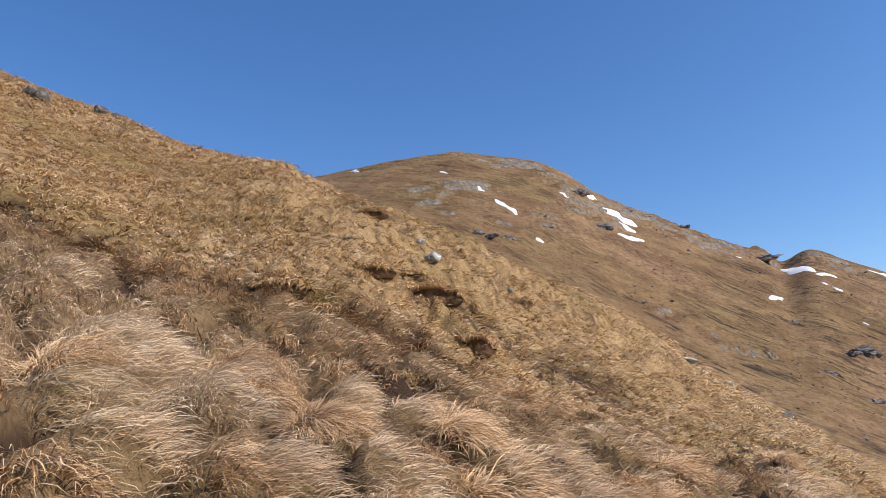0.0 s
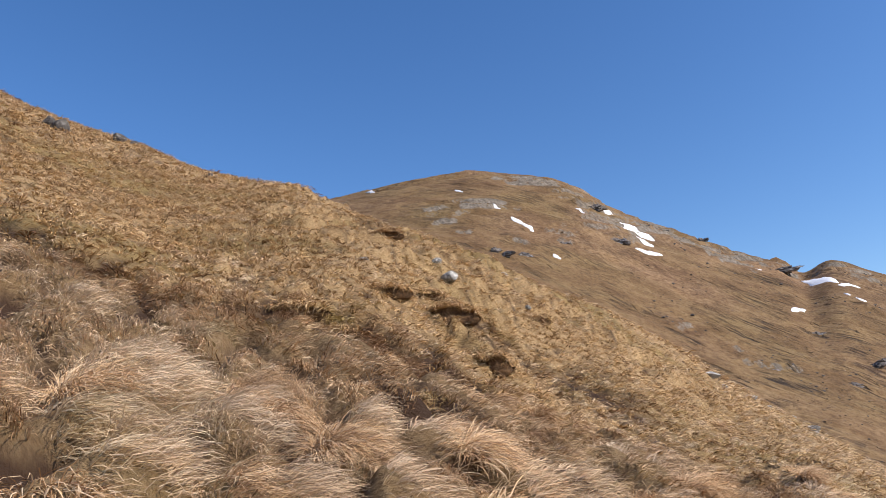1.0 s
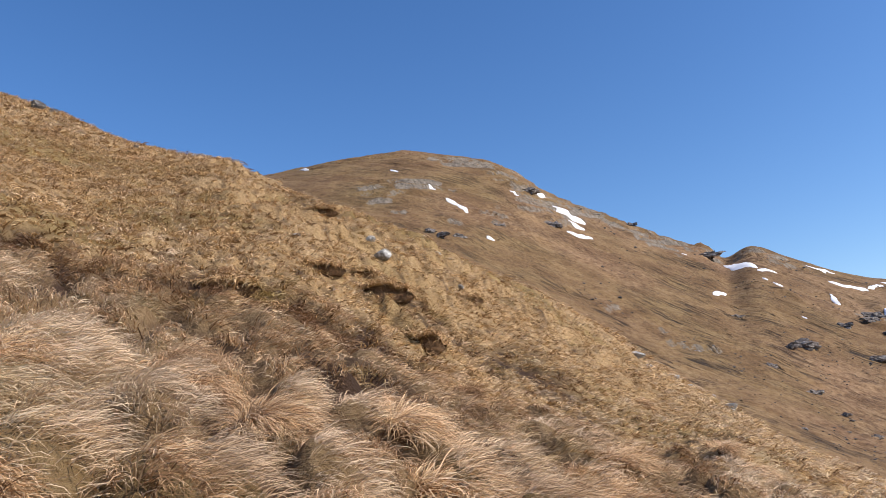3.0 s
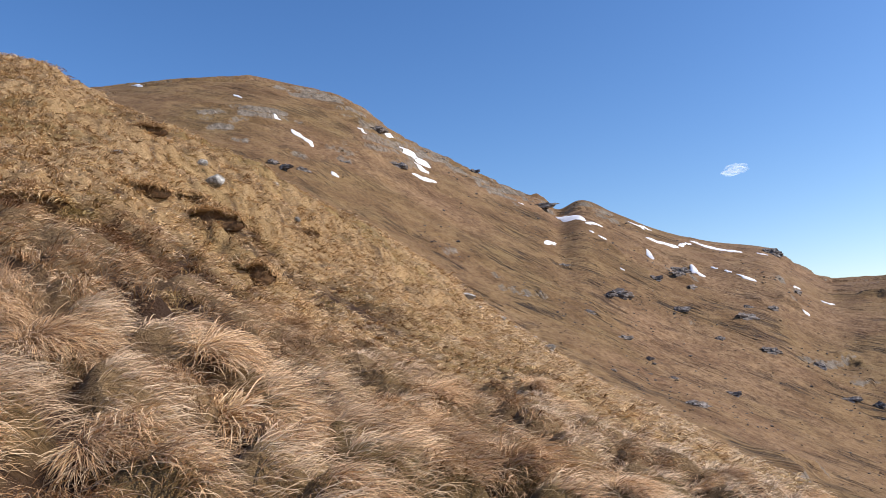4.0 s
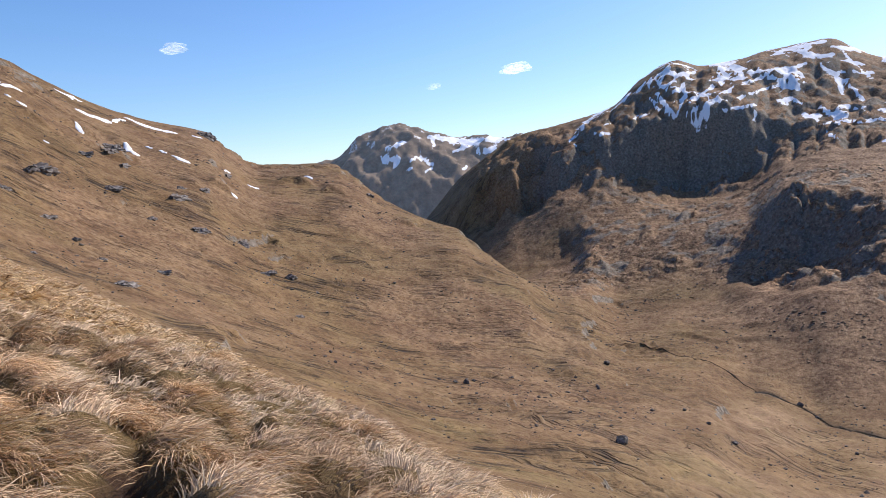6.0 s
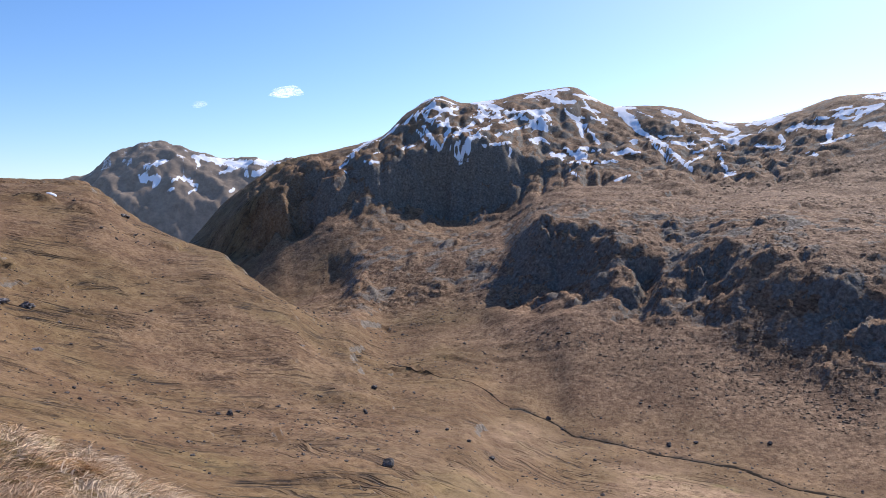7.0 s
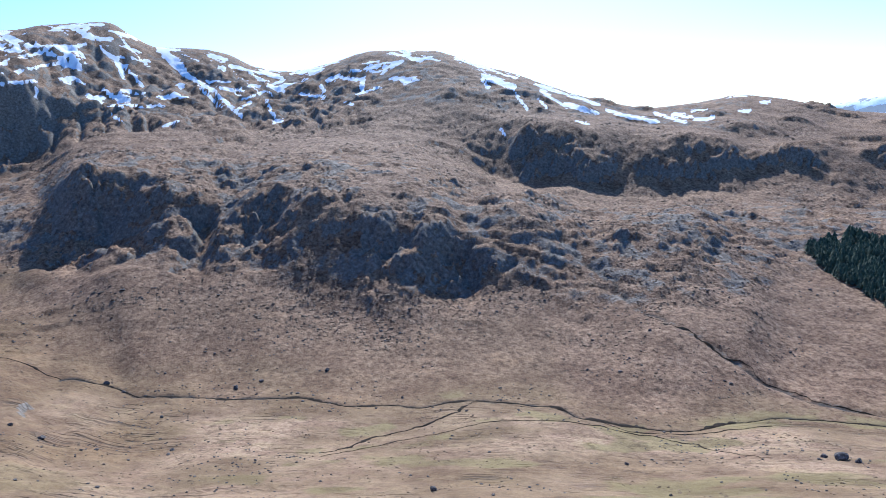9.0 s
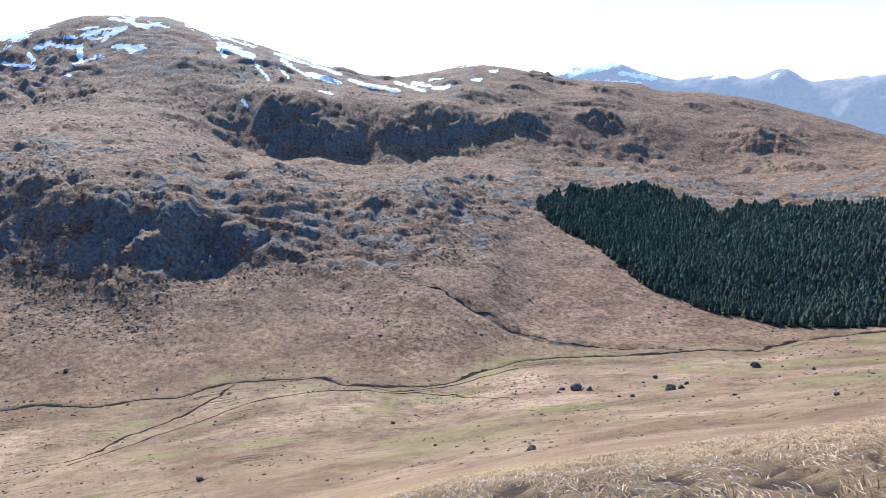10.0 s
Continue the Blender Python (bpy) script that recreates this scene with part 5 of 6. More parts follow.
def outcrop_mesh(seed):
    """Bare rock breaking out of the hill: one low craggy body of tilted slabs and ledges, one unit across."""
    rnd = random.Random(seed)
    bm = bmesh.new()
    bmesh.ops.create_icosphere(bm, subdivisions=4, radius=0.5)
    cuts = [(Vector((rnd.uniform(-1, 1), rnd.uniform(-1, 1), rnd.uniform(-0.2, 1))).normalized(), rnd.uniform(0.22, 0.42)) for _ in range(10)]
    tilt = Vector((rnd.uniform(-0.5, 0.5), rnd.uniform(-0.5, 0.5), 1)).normalized()
    off = Vector((rnd.uniform(0, 40), rnd.uniform(0, 40), rnd.uniform(0, 40)))
    for v in bm.verts:
        lump = 1 + 0.55 * noise.noise(v.co * 2.3 + off) + 0.3 * noise.cell(v.co * 4.5 + off) + 0.25 * noise.noise(v.co * 7 + off)
        for n, d in cuts:
            q = v.co.dot(n) - d
            if q > 0:
                v.co -= n * q
        ledge = v.co.dot(tilt) * 9
        v.co = v.co * lump + tilt * 0.05 * (math.floor(ledge) + 0.5 - ledge)
        v.co = Vector((v.co.x * 1.5, v.co.y * 0.9, v.co.z * 0.62))
    me = bpy.data.meshes.new("rock_outcrop")
    bm.to_mesh(me)
    bm.free()
    me.materials.append(SCHIST)
    return me


OUTCROPS = [outcrop_mesh(140 + k) for k in range(6)]
for k, (x, y, w) in enumerate([(386.1, 590.7, 18.1), (377.9, 564.5, 13.4), (271.2, 501.0, 17.2), (345.7, 566.2, 13.0), (327.5, 508.4, 13.7), (221.6, 446.6, 9.0), (432.9, 532.3, 13.5), (388.2, 509.0, 16.5), (223.3, 381.9, 5.4), (262.3, 362.3, 8.8), (201.9, 307.2, 9.4), (401.0, 452.6, 17), (365.0, 456.3, 13.2), (376.9, 403.1, 12), (392, 396, 11), (227.6, 413.1, 7.8), (175.3, 441.0, 5.7), (47.4, 537.5, 10.6), (33.1, 520.9, 11.8), (145.5, 653.6, 17.2), (141.8, 738.0, 17.0), (87.0, 598.3, 9.1), (26.0, 530.4, 9.6), (318.4, 738.5, 24), (594.1, 722.7, 24), (516.1, 599.2, 12.0), (328.8, 464.7, 8.6), (271.8, 812.5, 14.2)]):
    place_rock("rock_outcrop", OUTCROPS[k % 6], x, y, 0.85 * w, 0.3, 0.5 * math.sin(k * 1.3), "grey broken crag standing out of the brown hillside", "rock outcrop", "outcrops on the hill")
for k, (x, y, w) in enumerate([(256.0, 551.3, 7.4), (172.7, 327.6, 5.0), (221.5, 355.4, 5.1), (331.6, 327.1, 6), (393.5, 369.6, 5.5), (258.3, 490.5, 9), (518.4, 262.4, 6.1), (684.5, 552.8, 17), (406.8, 532.3, 9.1), (379.1, 583.4, 11)]):
    place_rock("rock_outcrop", OUTCROPS[(k + 3) % 6], x, y, 0.85 * w, 0.3, 0.6 * math.sin(k * 2.1) + 0.2, "low grey rocks lying in the brown grass of the hill", "rock outcrop", "outcrops on the hill")


HEATHER = plain("heather_clump", (0.1, 0.066, 0.04), (0.3, 0.21, 0.13), 0.35, 0.95)


def clump_field(name, x, y, s, label):
    """Many low clumps at the given places, each a rough dome."""
    n = len(x)
    ring = np.arange(6) * math.pi / 3
    bv = np.concatenate([np.stack([np.cos(ring), np.sin(ring), 0 * ring], -1), np.stack([0.62 * np.cos(ring + 0.5), 0.62 * np.sin(ring + 0.5), 0 * ring + 0.62], -1), [[0, 0, 0.85]]])
    bf = [(k, (k + 1) % 6, 6 + k) for k in range(6)] + [((k + 1) % 6, 6 + (k + 1) % 6, 6 + k) for k in range(6)] + [(6 + k, 6 + (k + 1) % 6, 12) for k in range(6)]
    v = bv[None] * s[:, None, None] * rng.uniform(0.7, 1.3, (n, 13, 1)) * np.stack([rng.uniform(0.8, 1.7, n), rng.uniform(0.8, 1.7, n), rng.uniform(0.6, 1.1, n)], -1)[:, None, :]
    v = v + np.stack([x, y, height_v(x, y) - 0.25 * s], -1)[:, None, :]
    f = np.array(bf)[None] + (np.arange(n) * 13)[:, None, None]
    ob = new(name, mesh_from(name, v.reshape(-1, 3), f.reshape(-1, 3), np.zeros((0, 4)), HEATHER))
    return tagged(ob, label, "heather", kind="stuff")


def heather_clumps():
    """Heather, tufts and blocks over the rough ground of the far side."""
    n = 42000
    a, r = rng.uniform(62, 150, n), 560 + 1040 * rng.random(n) ** 1.15
    x, y = np.sin(np.radians(a)) * r, np.cos(np.radians(a)) * r
    spur = line(SPUR, a, (1,))[0]
    keep = (r > spur * 0.93) & (fbm(x / 60, y / 60, 405, 4) + rng.normal(0, 0.2, n) - 0.35 * smooth(1000, 1500, r) > -0.02) & ~((a > 131) & (r < 1000))
    x, y, r = x[keep], y[keep], r[keep]
    clump_field("heather_clumps", x, y, rng.uniform(0.45, 1.35, len(x)) * (0.45 + r / 1500) * np.where(rng.random(len(x)) > 0.93, 1.7, 1.0), "clumps of heather and broken rock on the far slope")


def moor_clumps():
    """Rushes and heather in small dark clumps over the near hill and the glen floor."""
    n = 18000
    a, r = rng.uniform(8, 160, n), 130 + 570 * rng.random(n) ** 0.8
    x, y = np.sin(np.radians(a)) * r, np.cos(np.radians(a)) * r
    keep = (fbm(x / 28, y / 28, 409, 4) + rng.normal(0, 0.16, n) > 0.12) & ~((a > 132) & (r > 560))
    x, y, r = x[keep], y[keep], r[keep]
    clump_field("moor_clumps", x, y, rng.uniform(0.2, 0.55, len(x)) * (0.5 + r / 420), "small clumps of rush and heather on the open moor")


heather_clumps()
moor_clumps()


def scatter_stones():
    bm = bmesh.new()
    bmesh.ops.create_icosphere(bm, subdivisions=1, radius=0.5)
    bv = np.array([v.co for v in bm.verts])
    bf = np.array([[v.index for v in f.verts] for f in bm.faces])
    bm.free()
    n = 15000
    a, r = rng.uniform(14, 166, n), 160 + 740 * rng.random(n) ** 0.8
    x, y = np.sin(np.radians(a)) * r, np.cos(np.radians(a)) * r
    keep = (fbm(x / 45, y / 45, 401, 3) + rng.normal(0, 0.14, n) > 0.17)
    x, y, r = x[keep], y[keep], r[keep]
    n = len(x)
    s = rng.uniform(0.35, 1.0, n) * (0.55 + r / 480) * np.where(rng.random(n) > 0.9, 1.7, 1.0)
    v = bv[None] * s[:, None, None] * rng.uniform(0.6, 1.3, (n, len(bv), 1)) * np.stack([rng.uniform(0.8, 1.4, n), rng.uniform(0.8, 1.4, n), rng.uniform(0.5, 0.8, n)], -1)[:, None, :]
    v = v + np.stack([x, y, height_v(x, y) + 0.1 * s], -1)[:, None, :]
    f = bf[None] + (np.arange(n) * len(bv))[:, None, None]
    ob = new("scattered_stones", mesh_from("scattered_stones", v.reshape(-1, 3), f.reshape(-1, 3), np.zeros((0, 4)), BOULDER))
    return tagged(ob, "small dark stones and peat clods strewn over the glen", "stones", kind="stuff")


scatter_stones()


# ---- grass ----
def blades(x, y, z, ang, length, width, th0, th1, seg):
    """Ribbons of grass: root, heading, length, width and the angles at which they rise and droop."""
    n = len(x)
    dx, dy = np.cos(ang), np.sin(ang)
    pts = [np.stack([x, y, z], -1)]
    for s in range(seg):
        th = th0 + (th1 - th0) * (s + 0.5) / seg
        st = np.stack([dx * np.cos(th), dy * np.cos(th), np.sin(th)], -1) * (length / seg)[:, None]
        pts.append(pts[-1] + st)
    roll = rng.uniform(-0.9, 0.9, n)
    side = np.stack([-dy * np.cos(roll), dx * np.cos(roll), np.sin(roll)], -1)
    rows = []
    for s in range(seg):
        w = (width * (1 - 0.55 * s / seg) / 2)[:, None]
        rows += [pts[s] - side * w, pts[s] + side * w]
    rows.append(pts[-1])
    v = np.stack(rows, 1)
    m = 2 * seg + 1
    o = np.arange(n) * m
    q = [np.stack([o + 2 * s, o + 2 * s + 1, o + 2 * s + 3, o + 2 * s + 2], -1) for s in range(seg - 1)]
    t = np.stack([o + 2 * seg - 2, o + 2 * seg - 1, o + 2 * seg], -1)
    return v.reshape(-1, 3), t, (np.concatenate(q) if q else np.zeros((0, 4), int))


def sward(name, az0, az1, r0, r1, step, per, width, len0, len1, seg, label, seed, spread):
    """Tufts of hill grass over a sector of the slope."""
    lim = r1 + 1
    g = np.arange(-lim, lim, step)
    cx, cy = np.meshgrid(g, g)
    cx = cx.ravel() + rng.uniform(-0.5, 0.5, cx.size) * step
    cy = cy.ravel() + rng.uniform(-0.5, 0.5, cy.size) * step
    a, r = np.degrees(np.arctan2(cx, cy)), np.hypot(cx, cy)
    keep = (a > az0) & (a < az1) & (r > r0) & (r < r1)
    cx, cy = cx[keep], cy[keep]
    gap = clumps(cx, cy)
    thin = rng.random(len(cx)) > 0.97 * smooth(0.32, 0.5, gap)
    cx, cy, gap = cx[thin], cy[thin], gap[thin]
    lush = 0.5 + 0.5 * fbm(cx / 2.2, cy / 2.2, seed, 3)
    lean = np.arctan2(height_v(cx, cy - 1.2) - height_v(cx, cy + 1.2), height_v(cx - 1.2, cy) - height_v(cx + 1.2, cy)) + 0.5 * fbm(cx / 1.5, cy / 1.5, seed + 3, 2)
    ox, oy, own = clump_of(cx, cy)
    turn = lean + 2.4 * (own - 0.5)
    lean = np.arctan2(np.sin(turn) + 1.5 * oy, np.cos(turn) + 1.5 * ox) + rng.normal(0, 0.2, len(cx))
    n = len(cx) * per
    rep = lambda q: np.repeat(q, per)
    rad = rng.uniform(0, 2 * np.pi, n)
    off = spread * np.sqrt(rng.random(n))
    x, y = rep(cx) + off * np.cos(rad), rep(cy) + off * np.sin(rad)
    ang = rep(lean) + rng.normal(0, 0.4, n)
    length = (len0 + (len1 - len0) * np.clip(rep(lush), 0, 1)) * rng.uniform(0.55, 1.2, n) * rep(1.15 - 0.45 * smooth(0.1, 0.6, gap))
    th0 = rng.uniform(0.25, 1.2, n)
    th1 = rng.uniform(-1.1, -0.1, n)
    v, t, q = blades(x, y, height_v(x, y) - 0.02, ang, length, width * rng.uniform(0.6, 1.3, n), th0, th1, seg)
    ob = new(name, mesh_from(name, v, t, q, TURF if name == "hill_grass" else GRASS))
    tone = np.repeat(np.clip(grass_tone(x, y) + rep(1.1 * (own - 0.42)), -1, 1), 2 * seg + 1)
    at = ob.data.attributes.new("tone", "FLOAT", "POINT")
    at.data.foreach_set("value", tone.astype(np.float32))
    return tagged(ob, label, "grass", kind="stuff")


sward("long_grass", -38, 66, 2.6, 9.0, 0.17, 54, 0.008, 0.22, 0.5, 3, "long bleached grass flopped over down the slope", 501, 0.11)
sward("long_grass", -38, 58, 9.0, 17.0, 0.23, 34, 0.014, 0.2, 0.42, 2, "long bleached grass flopped over down the slope", 503, 0.16)
sward("long_grass", -38, 66, 1.9, 2.6, 0.19, 30, 0.008, 0.2, 0.45, 2, "long bleached grass flopped over down the slope", 511, 0.12)
sward("long_grass", 66, 180, 1.9, 9.0, 0.3, 16, 0.014, 0.2, 0.42, 2, "long bleached grass falling away below the path", 513, 0.2)
sward("long_grass", -180, -38, 1.9, 9.0, 0.3, 16, 0.014, 0.2, 0.42, 2, "long bleached grass on the slope above the path", 515, 0.2)
sward("hill_grass", -38, 48, 17.0, 44.0, 0.5, 10, 0.024, 0.16, 0.42, 2, "short straw-coloured hill grass on the bank", 505, 0.3)
sward("brow_grass", 104, 166, 9.0, 46.0, 0.5, 20, 0.021, 0.12, 0.28, 2, "pale sunlit hill grass at the edge of the drop", 509, 0.3)


def turf_tufts(name, az0, az1, r0, r1, step, per, width, size, label, seed):
    """Separate tufts of close turf, their blades spilling outwards and downhill, with dark gaps between them."""
    lim = r1 + 1
    g = np.arange(-lim, lim, step)
    cx, cy = np.meshgrid(g, g)
    cx = cx.ravel() + rng.uniform(-0.45, 0.45, cx.size) * step
    cy = cy.ravel() + rng.uniform(-0.45, 0.45, cy.size) * step
    a, r = np.degrees(np.arctan2(cx, cy)), np.hypot(cx, cy)
    keep = (a > az0) & (a < az1) & (r > r0) & (r < r1)
    keep &= (fbm(cx / 2.8, cy / 2.8, seed, 3) + rng.normal(0, 0.25, cx.size) > -0.6) & (line_distance(cx, cy, HEATH, 1.0, 2.0, 132) > 0.6)
    cx, cy = cx[keep], cy[keep]
    n0 = len(cx)
    big = size * rng.uniform(0.6, 1.3, n0) * (1 + 0.5 * fbm(cx / 3.5, cy / 3.5, seed + 5, 2))
    down = np.arctan2(height_v(cx, cy - 1.2) - height_v(cx, cy + 1.2), height_v(cx - 1.2, cy) - height_v(cx + 1.2, cy)) + rng.normal(0, 0.5, n0)
    shade = np.clip(grass_tone(cx, cy) * 0.8 + rng.normal(0.14, 0.48, n0), -1, 1)
    n = n0 * per
    rep = lambda q: np.repeat(q, per)
    rad, off = rng.uniform(0, 2 * np.pi, n), np.sqrt(rng.random(n))
    x, y = rep(cx) + 0.55 * rep(big) * off * np.cos(rad), rep(cy) + 0.55 * rep(big) * off * np.sin(rad)
    z = height_v(x, y) + 0.35 * rep(big) * (1 - off ** 2) - 0.02
    ang = np.arctan2(off * np.sin(rad) + 0.7 * np.sin(rep(down)), off * np.cos(rad) + 0.7 * np.cos(rep(down))) + rng.normal(0, 0.3, n)
    v, t, q = blades(x, y, z, ang, rep(big) * rng.uniform(0.8, 1.6, n), width * rng.uniform(0.6, 1.3, n), rng.uniform(0.3, 1.2, n), rng.uniform(-1.4, -0.4, n), 2)
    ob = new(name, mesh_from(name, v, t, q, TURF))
    at = ob.data.attributes.new("tone", "FLOAT", "POINT")
    at.data.foreach_set("value", np.repeat(rep(shade), 5).astype(np.float32))
    return tagged(ob, label, "turf", kind="stuff")


turf_tufts("turf_tufts", -38, 48, 15.0, 44.0, 0.33, 16, 0.034, 0.2, "close tufts of straw-coloured turf on the bank", 521)
turf_tufts("turf_tufts", -38, 40, 44.0, 78.0, 0.66, 12, 0.06, 0.36, "close tufts of straw-coloured turf below the skyline", 523)


def peat_hag(x, y, wide, high, facing, seed):
    """A broken edge of turf: a bare hollowed peat face under an overhanging cap with a fringe of grass."""
    r = np.random.default_rng(seed)
    root = new("peat_hag")
    nu = 15
    u = np.linspace(-1, 1, nu)
    fade = np.sqrt(np.maximum(0.02, 1 - np.abs(u) ** 4)) * (0.8 + 0.35 * fbm(u * 3 + seed, u * 0, 9, 2))
    bow = -0.16 * wide * u ** 2 + 0.10 * wide * fbm(u * 2.2 + seed, u * 0, 5, 3)

    def swept(name, ring, material, rough, label):
        k = len(ring)
        v = np.zeros((nu, k, 3))
        for i in range(nu):
            for j, (py, pz) in enumerate(ring):
                v[i, j] = (u[i] * wide / 2, py * (0.4 + 0.6 * fade[i]) + bow[i], pz * fade[i])
        v += rough * high * (r.random(v.shape) - 0.5)
        quads = [(i * k + j, (i + 1) * k + j, (i + 1) * k + (j + 1) % k, i * k + (j + 1) % k) for i in range(nu - 1) for j in range(k)]
        me = mesh_from(name, v.reshape(-1, 3), np.zeros((0, 3)), np.array(quads), material, True)
        me.attributes.new("tone", "FLOAT", "POINT").data.foreach_set("value", np.full(len(me.vertices), -0.6, np.float32))
        part(name, me, root, label)

    h = high
    swept("peat_face", [(0.22 * h, -0.3), (0.05 * h, 0.15 * h), (-0.12 * h, 0.45 * h), (-0.12 * h, 0.75 * h), (-0.05 * h, h), (-0.7 * h, 1.0 * h), (-1.2 * h, 0.4 * h), (-1.2 * h, -0.3)], PEAT, 0.1, "bare dark brown peat")
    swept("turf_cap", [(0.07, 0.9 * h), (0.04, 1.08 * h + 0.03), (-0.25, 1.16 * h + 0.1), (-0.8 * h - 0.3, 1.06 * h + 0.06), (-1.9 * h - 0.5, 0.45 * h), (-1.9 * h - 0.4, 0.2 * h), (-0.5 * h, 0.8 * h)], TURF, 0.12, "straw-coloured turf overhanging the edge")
    n = int(620 * wide)
    t = r.uniform(-0.97, 0.97, n)
    by = 0.14 - (1.8 * h + 0.5) * r.random(n) ** 1.3
    bz = np.interp(-by, (-0.14, 0.25, 0.8 * h + 0.3, 1.9 * h + 0.5), (1.02 * h, 1.16 * h + 0.1, 1.06 * h + 0.06, 0.45 * h)) * np.interp(t, u, fade) - 0.02
    by = by * (0.4 + 0.6 * np.interp(t, u, fade)) + np.interp(t, u, bow)
    v, tri, q = blades(t * wide / 2, by, bz, r.normal(math.pi / 2, 0.8, n), r.uniform(0.18, 0.46, n), r.uniform(0.014, 0.028, n), r.uniform(0.0, 1.1, n), r.uniform(-1.5, -0.7, n), 3)
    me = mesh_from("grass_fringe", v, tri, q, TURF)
    me.attributes.new("tone", "FLOAT", "POINT").data.foreach_set("value", np.repeat(np.clip(r.normal(-0.15, 0.3, n), -1, 1), 7).astype(np.float32))
    part("grass_fringe", me, root, "long pale blades hanging over the edge")
    root.matrix_basis = pose(x, y, height(x, y) - 0.12, 0, 0, facing)
    return tagged(root, "broken turf bank with a bare dark peat face under hanging grass", "peat bank", "broken edges in the near slope")


for k, (x, y, wide, high, facing) in enumerate([
    (-0.6, 21.2, 2.1, 0.5, 172), (0.5, 20.0, 1.3, 0.45, 160), (-1.4, 23.0, 1.8, 0.26, 185), (-2.3, 20.4, 2.0, 0.22, 190), (-3.6, 15.8, 1.5, 0.3, 180), (-2.9, 15.3, 1.2, 0.28, 170),
    (1.5, 19.0, 1.0, 0.3, 175), (-5.2, 30.3, 2.6, 0.24, 185), (-9.4, 34.0, 2.8, 0.24, 190), (-3.2, 31.0, 1.8, 0.22, 180), (0.4, 24.6, 1.2, 0.26, 175), (2.9, 31.0, 1.4, 0.26, 175)]):
    peat_hag(x, y, wide, high, facing, 60 + k)


def tussock(seed):
    """A tussock: dark thatch, coloured as its shaded hollow, with long blades spilling from its crown to one side."""
    r = np.random.default_rng(seed)
    bm = bmesh.new()
    bmesh.ops.create_icosphere(bm, subdivisions=3, radius=0.31)
    for v in bm.verts:
        k = 1 + 0.35 * noise.noise(v.co * 3 + Vector((seed, 0, 0)))
        v.co = Vector((v.co.x * k, v.co.y * k, v.co.z * 0.75 * k))
    me = bpy.data.meshes.new("thatch")
    bm.to_mesh(me)
    bm.free()
    # dark brown of the base also gives the shaded hollow under the blades
    me.materials.append(PEAT)
    root = new("grass_tussock")
    part("thatch", me, root, "matted brown base, its dark colour standing for shade")
    n = 620
    a = r.uniform(0, 2 * np.pi, n)
    d = 0.46 * np.sqrt(r.random(n))
    x, y = d * np.cos(a), d * np.sin(a)
    z = 0.34 * np.sqrt(np.maximum(0, 1 - (x ** 2 + y ** 2) / 0.26)) - 0.08
    ang = np.arctan2(y * 1.2, x + 0.28) + r.normal(0, 0.45, n)
    reach = 0.55 + 0.45 * np.cos(ang)
    v, t, q = blades(x, y, z, ang, r.uniform(0.45, 1.15, n) * (0.35 + 0.65 * reach), r.uniform(0.008, 0.016, n), r.uniform(0.5, 1.45, n), r.uniform(-1.3, -0.2, n), 4)
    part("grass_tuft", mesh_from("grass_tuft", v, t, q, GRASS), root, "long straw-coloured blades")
    return tagged(root, "bleached grass tussock over a brown base coloured dark as shade", "tussock", "tussocks on the slope")


TUSSOCKS = [(2.9, 7.4, 0.75), (0.2, 7.2, 0.8), (1.0, 12.7, 0.6), (2.9, 10.8, 0.6), (1.8, 10.6, 0.5), (6.7, 16.6, 0.55), (6.6, 14.7, 0.55), (5.7, 12.3, 0.5), (2.3, 9.0, 0.6), (0.9, 7.3, 0.4),
            (8.4, 27.2, 0.7), (-0.6, 5.2, 0.35), (2.4, 9.4, 0.5), (4.1, 7.5, 0.45), (5.3, 8.3, 0.42), (4.1, 5.9, 0.45), (2.6, 5.2, 0.5), (7.4, 18.0, 0.5), (8.4, 14.7, 0.5), (5.7, 7.1, 0.45),
            (8.2, 7.0, 0.5), (2.3, 5.8, 0.35), (4.5, 10.8, 0.4), (5.2, 11.2, 0.4), (3.3, 6.4, 0.4), (7.2, 10.2, 0.45)]
TUSSOCKS += [(0.0, 8.1, 0.6), (6.5, 15.7, 0.5), (-1.9, 7.4, 0.55), (-1.2, 6.6, 0.5), (1.2, 14.8, 0.6), (-3.3, 6.3, 0.5), (-2.4, 8.2, 0.5), (-13.4, 39.3, 0.8), (7.8, 12.1, 0.45), (9.5, 17.3, 0.5),
             (6.2, 9.4, 0.4), (9.6, 11.5, 0.45), (3.8, 13.6, 0.5), (10.8, 20.5, 0.55)]
kinds = [tussock(700 + k) for k in range(4)]
for k, (x, y, s) in enumerate(TUSSOCKS):
    t = kinds[k] if k < 4 else None
    e = 0.5 * s
    n = Vector((height(x - e, y) - height(x + e, y), height(x, y - e) - height(x, y + e), 3.0 * e)).normalized()
    tip = Vector((0, 0, 1)).rotation_difference(n).to_matrix().to_4x4()
    m = Matrix.Translation((x, y, height(x, y) - 0.06 * s)) @ tip @ pose(0, 0, 0, 0, 6, -20 + 35 * math.sin(k * 2.7))
    if t is None:
        src = kinds[k % 4]
        t = copy_thing(src, m)
    t.matrix_basis = m @ Matrix.Diagonal((s, s, s * 0.9, 1))


# ---- spruce plantation ----
WOOD_LO = [(133.2, 862), (135.3, 788), (139.4, 696), (141.5, 650), (145.6, 608), (150.2, 586), (157.2, 604), (166, 640)]
WOOD_HI = [(133.2, 885), (136, 930), (140.3, 968), (143.6, 920), (146.3, 868), (147.8, 875), (152.2, 915), (156.9, 905), (166, 900)]


